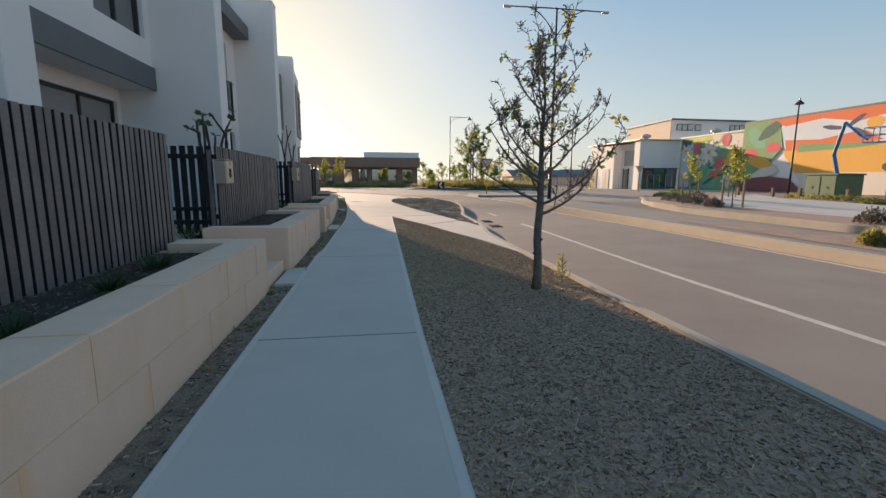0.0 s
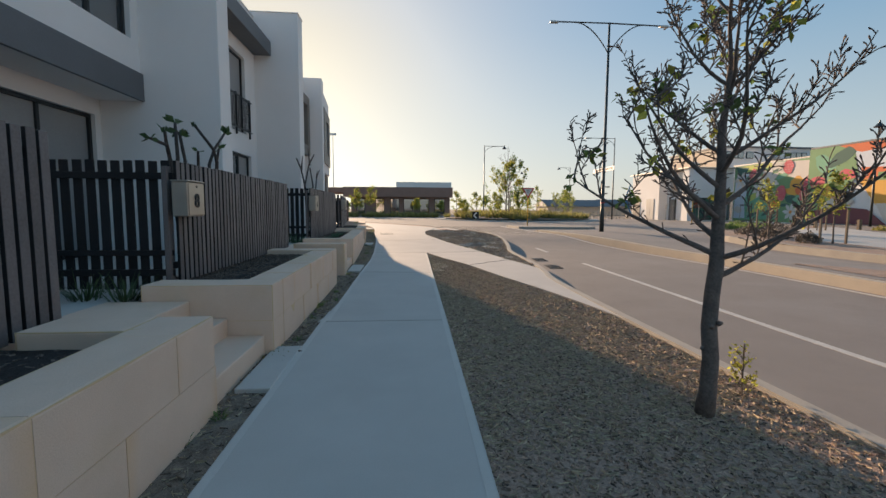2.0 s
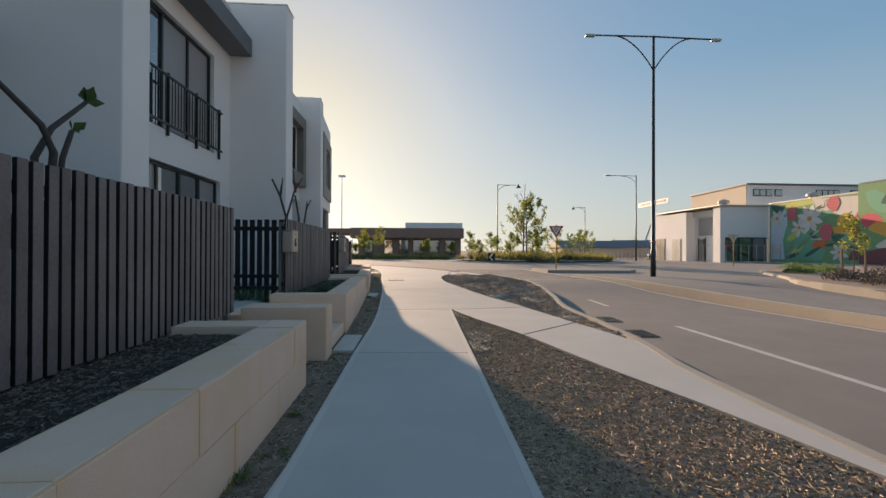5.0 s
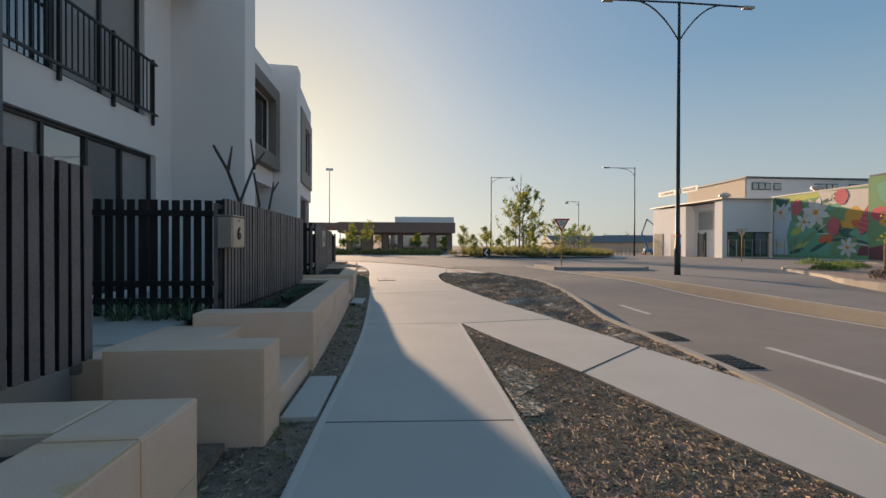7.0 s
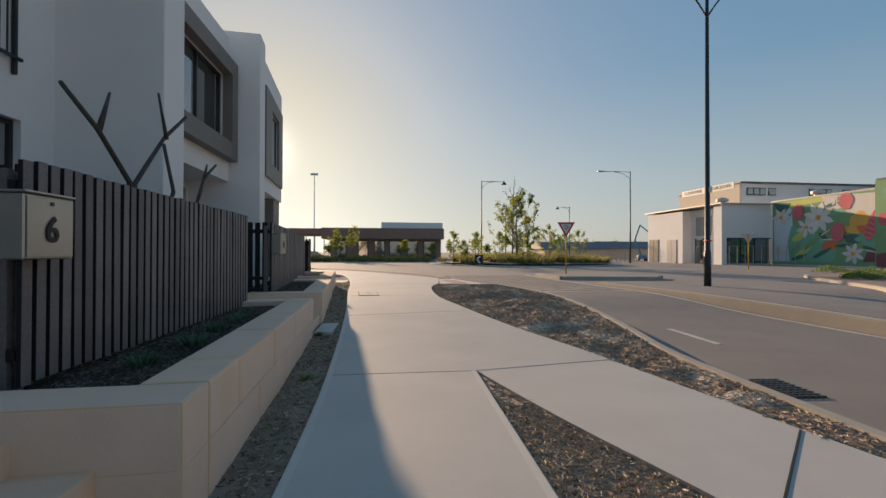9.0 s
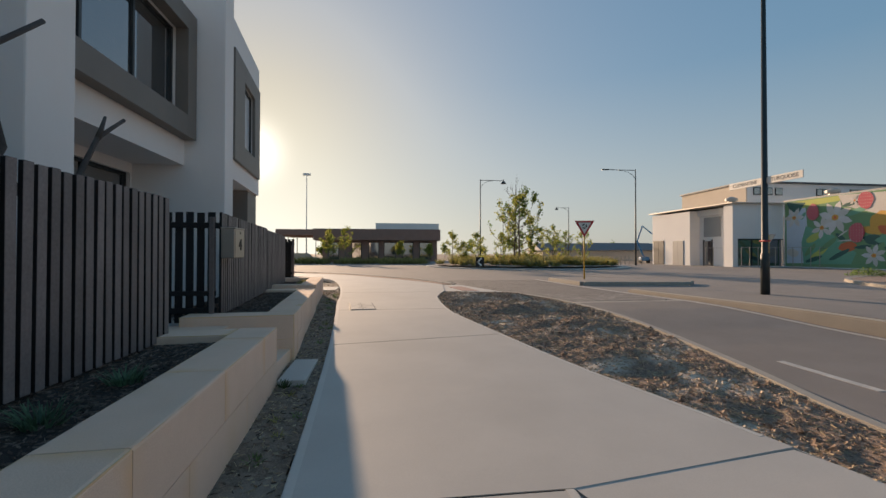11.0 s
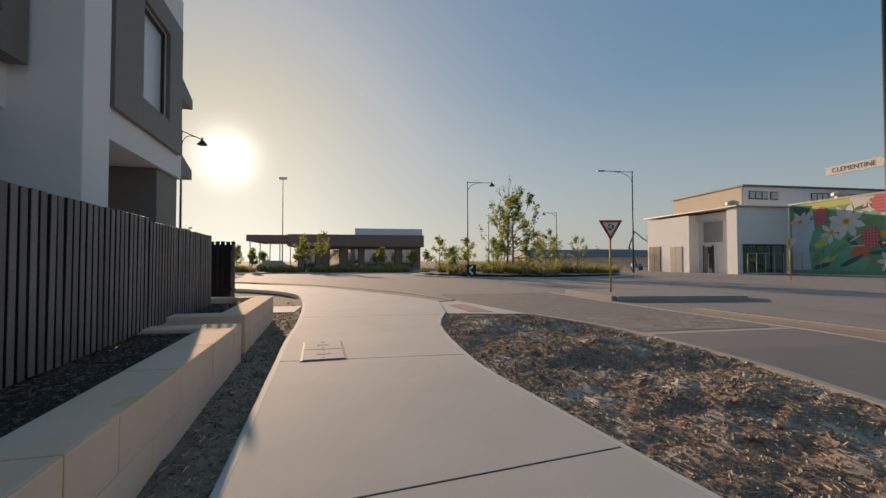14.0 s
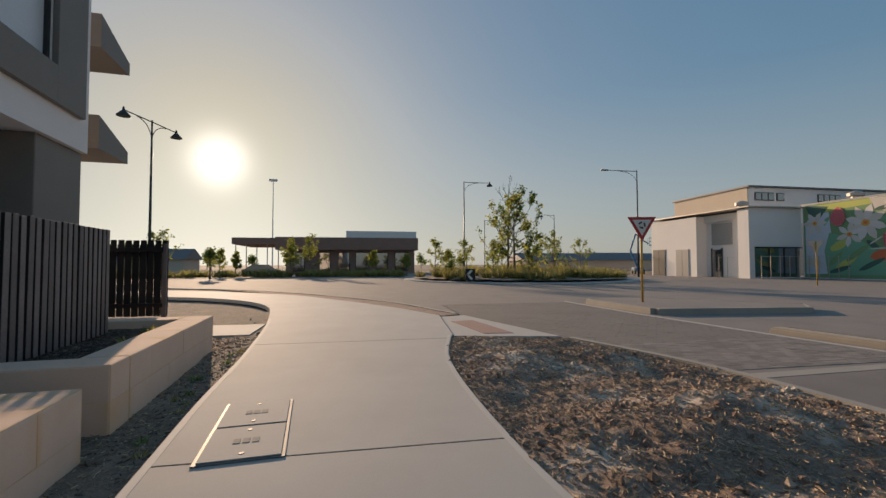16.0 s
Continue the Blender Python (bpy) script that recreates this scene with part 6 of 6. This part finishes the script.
# ---- frangipanis behind the fences ----
def frangipani(x, y, z, seed, stems, label, leafy):
    """A bare frangipani: thick forked stubby stems, sometimes a tuft of leaves at the tips. stems: (y, z) points from the base up."""
    r = random.Random(seed)
    t = thing("frangipani", x, y, z, label, "shrub", "frangipanis")
    verts, faces = [], []
    for forked, line in stems:
        pts = [Vector((r.uniform(-0.06, 0.06), py - y, pz - z)) for py, pz in line]
        if not forked:
            pts = [Vector((0, 0, -0.05)), Vector((0, (pts[0].y) * 0.3, 0.6))] + pts
        n = len(pts)
        fine = [tuple(p) for p in pts]
        bm = bmesh.new()
        tube(bm, fine, [0.034 - 0.016 * k / (n - 1) - 0.006 * forked for k in range(n)], 8)
        bmesh.ops.subdivide_edges(bm, edges=bm.edges, cuts=1, smooth=0.4)
        for v in bm.verts:
            v.co += Vector((1, 1, 0)) * 0.004 * noise.noise(v.co * 22)
        part("stem", bm, DARK_STEM, t, smooth=True)
        for _ in range(4 if leafy else 0):
            leaf_quad(verts, faces, pts[-1], Vector((r.uniform(-1, 1), r.uniform(-1, 1), r.uniform(-0.3, 0.8))), r.uniform(0.09, 0.16), r)
    if leafy:
        from_lists("leaves", verts, faces, DARK_LEAF, t, "few yellow-green leaves")


FL, FB = "bare frangipani with a few leaves behind the fence", "bare grey forked frangipani behind the slat fence"
frangipani(-3.0, 8.65, 0.5, 1, [(0, [(8.55, 2.05), (8.34, 2.16), (8.01, 2.19)]), (0, [(8.6, 1.9), (8.5, 2.1), (8.39, 2.35)]), (0, [(8.62, 2.05), (8.60, 2.48)]), (0, [(8.79, 2.02), (8.67, 2.34)]), (0, [(8.83, 2.0), (8.84, 2.4)])], FL, True)
frangipani(-3.0, 9.7, 0.5, 2, [(0, [(9.75, 2.1), (9.64, 2.28), (9.31, 2.57)]), (0, [(9.7, 2.05), (9.8, 2.3), (10.07, 2.59)]), (0, [(9.95, 2.1), (10.03, 2.34)]), (0, [(9.35, 2.0), (9.25, 2.2)])], FL, True)
frangipani(-3.0, 16.2, 0.52, 3, [(0, [(16.12, 2.1), (15.55, 2.5), (15.12, 2.77)]), (1, [(15.56, 2.5), (15.71, 2.89)]), (0, [(16.25, 2.1), (16.88, 2.76), (17.22, 3.12)]), (1, [(16.87, 2.74), (16.68, 3.24)]), (0, [(16.86, 2.1), (16.75, 2.66)])], FB, False)
frangipani(-3.0, 17.6, 0.52, 4, [(0, [(17.7, 2.0), (18.0, 2.45), (18.35, 2.72)]), (1, [(18.0, 2.45), (18.12, 2.68)])], FB, False)

# ---- small plants ----
for k, (x, y, z, r, hgt, n, mat, lab) in enumerate((
        (-2.0, 3.6, 0.55, 0.16, 0.22, 70, DARK_LEAF, "small dark green tuft in the planter"), (-2.05, 4.45, 0.55, 0.18, 0.24, 80, DARK_LEAF, "small dark green tuft in the planter"), (-1.95, 2.6, 0.55, 0.14, 0.2, 60, DARK_LEAF, "small dark green tuft in the planter"),
        (-2.1, 14.6, 0.56, 0.15, 0.16, 90, LILY_LEAF, "small green groundcover plant in the planter"), (-2.05, 15.3, 0.56, 0.15, 0.18, 90, LILY_LEAF, "small green groundcover plant in the planter"), (-2.1, 16.0, 0.56, 0.16, 0.16, 90, LILY_LEAF, "small green groundcover plant in the planter"), (-2.1, 16.7, 0.56, 0.16, 0.15, 90, LILY_LEAF, "small green groundcover plant in the planter"),
        (-2.7, 6.95, 0.5, 0.22, 0.42, 60, DARK_LEAF, "strappy dark green lily clump at the entry"), (-3.1, 7.0, 0.5, 0.22, 0.42, 60, DARK_LEAF, "strappy dark green lily clump at the entry"), (-3.6, 7.05, 0.5, 0.2, 0.4, 50, DARK_LEAF, "strappy dark green lily clump at the entry"),
        (-2.75, 13.85, 0.52, 0.24, 0.40, 90, LILY_LEAF, "grey-green grassy tuft beside the entry"), (-3.1, 13.9, 0.52, 0.25, 0.42, 90, LILY_LEAF, "grey-green grassy tuft beside the entry"), (-3.5, 13.9, 0.52, 0.24, 0.40, 90, LILY_LEAF, "grey-green grassy tuft beside the entry"),
        (-2.6, 25.9, 0.6, 0.14, 0.2, 60, GRASS_OLIVE, "dry grass tuft in the end planter"), (-2.55, 25.2, 0.6, 0.12, 0.16, 50, GRASS_OLIVE, "dry grass tuft in the end planter"), (-1.4, 18.05, 0.1, 0.08, 0.10, 40, DARK_LEAF, "small green weed beside the foot pad"))):
    tuft("garden_tuft", x, y, z, r, hgt, n, mat, lab, 400 + k, droop=0.8, width=0.008)
for k in range(60):
    y = rng.uniform(1.0, 27)
    x = edge_x(left, y) - rng.uniform(0.05, 0.28)
    tuft("weed", x, y, G(y) - 0.03, 0.06, rng.uniform(0.05, 0.12), 18, LEAF if k % 3 else GRASS_OLIVE, "small weed in the sandy strip", 450 + k, droop=1.0, width=0.006)

# ---- covers and grates ----
hole = thing("manhole_cover", -1.13, 22.85, G(23) + 0.003, "pair of cast concrete pit lids in a steel frame", "manhole cover", turn=5.5)
part("frame", boxmesh(0.0, 0.54, 0.0, 1.24, -0.03, 0.006, 0.002), SIGN_GREY, hole, "thin worn frame")
for y in (0.025, 0.635):
    lid = part("lid", boxmesh(0.025, 0.515, y, y + 0.58, 0.0065, 0.013, 0.003), CONCRETE, hole, "textured concrete lid")
    for yy in (y + 0.08, y + 0.5):
        bm = bmesh.new()
        tube(bm, [(0.27, yy, 0.0135), (0.27, yy, 0.0155)], 0.018, 8)
        part("lift_hole", bm, BLACK, lid)
    for k in range(3):
        part("cast_letter", boxmesh(0.19 + 0.06 * k, 0.235 + 0.06 * k, y + 0.25, y + 0.33, 0.0135, 0.0165), KERB, lid)
for k, (x, y, turn) in enumerate(((3.75, 13.68, -3), (3.86, 15.28, -4))):
    g = thing("drain_grate", x, y, G(y) + ROAD_Z - dip(y) + 0.004, "dark iron drain grate set in the gutter", "drain grate", "gutter grates", turn=turn)
    part("pit", boxmesh(0, 0.36, 0, 0.66, -0.03, 0.001), BLACK, g)
    for j in range(5):
        part("bar", boxmesh(0.02 + 0.075 * j, 0.045 + 0.075 * j, 0, 0.66, 0.0015, 0.012), METAL_DARK, g)
    for j in range(9):
        part("cross_bar", boxmesh(0, 0.36, 0.01 + 0.077 * j, 0.032 + 0.077 * j, 0.0125, 0.017), METAL_DARK, g)
slab("dark_joint", [(1.525, 13.10), (1.532, 13.085), (2.748, 14.135), (2.74, 14.15)], 0.001, 0.01, BLACK, 0, footpath)

# ---- street name blades on the lamp pole ----
for y0, y1, z, word in ((-1.15, -0.1, 3.26, "TURQUOISE"), (0.1, 1.25, 3.26, "CLEMENTINE")):
    s = thing("street_name_sign", 10.12, 24.55, 0.20 + z, "white street name blade reading " + word, "street sign", "street name blades")
    part("blade", boxmesh(-0.012, 0.012, y0, y1, -0.1, 0.1, 0.004), SIGN_WHITE, s)
    m = Matrix.Translation((-0.0145, (y0 + y1) / 2, 0)) @ Matrix(((0, 0, -1, 0), (-1, 0, 0, 0), (0, 1, 0, 0), (0, 0, 0, 1)))
    text(word, 0.15, SIGN_GREY, s, m)
    part("bracket", boxmesh(-0.02, 0.02, -0.1 if y0 < 0 else 0.075, -0.075 if y0 < 0 else 0.1, -0.08, 0.08, 0.004), STEEL, s)
part("band", boxmesh(-0.1, 0.1, -0.1, 0.1, 1.55, 1.60, 0.02), SIGN_RED, lamp_m, "red and white reflective band")

# ---- block paving of the crossing table ----
paver_bm = boxmesh(-0.047, 0.047, -0.097, 0.097, 0, 0.012)
paver_mesh = bpy.data.meshes.new("paver")
paver_bm.to_mesh(paver_mesh)
paver_bm.free()
paver_mesh.materials.append(PAVING)
table = thing("crossing_table", 0, 0, 0, "grey-brown clay block paving laid across the road", "paving", kind="structure")
rest_v, rest_f, made = [], [], 0
for row in range(92):
    y = 24.52 + row * 0.1
    xk = max([edge_x(KERB_LINE, y) if y < 26.7 else 3.3 - (y - 26.8) * 0.26, 2.4])
    xe = edge_x([(7.3, 24), (7.1, 26.8), (6.85, 30), (6.75, 34)], y)
    x = xk + 0.12 + (0.1 if row % 2 else 0.0)
    while x < xe - 0.1:
        z = G(y) + ROAD_Z - 0.007 + random.uniform(-0.0015, 0.0015)
        if made < 300 and y < 26.6:
            ob = new("paver", paver_mesh)
            ob.parent = table
            ob.matrix_basis = pose(x, y, z, 0, random.uniform(-0.4, 0.4), 90)
            made += 1
        else:
            b = len(rest_v)
            rest_v += [(x + sx * 0.097, y + sy * 0.047, z + zz) for zz in (0, 0.012) for sx, sy in ((-1, -1), (1, -1), (1, 1), (-1, 1))]
            rest_f += [(b + 4, b + 5, b + 6, b + 7), (b, b + 1, b + 5, b + 4), (b + 1, b + 2, b + 6, b + 5), (b + 2, b + 3, b + 7, b + 6), (b + 3, b, b + 4, b + 7)]
        x += 0.2
rest = bpy.data.meshes.new("paver_field")
rest.from_pydata(rest_v, [], rest_f)
rest.materials.append(PAVING)
ob = new("paver_field", rest)
ob.parent = table
ob["kind"] = "stuff"
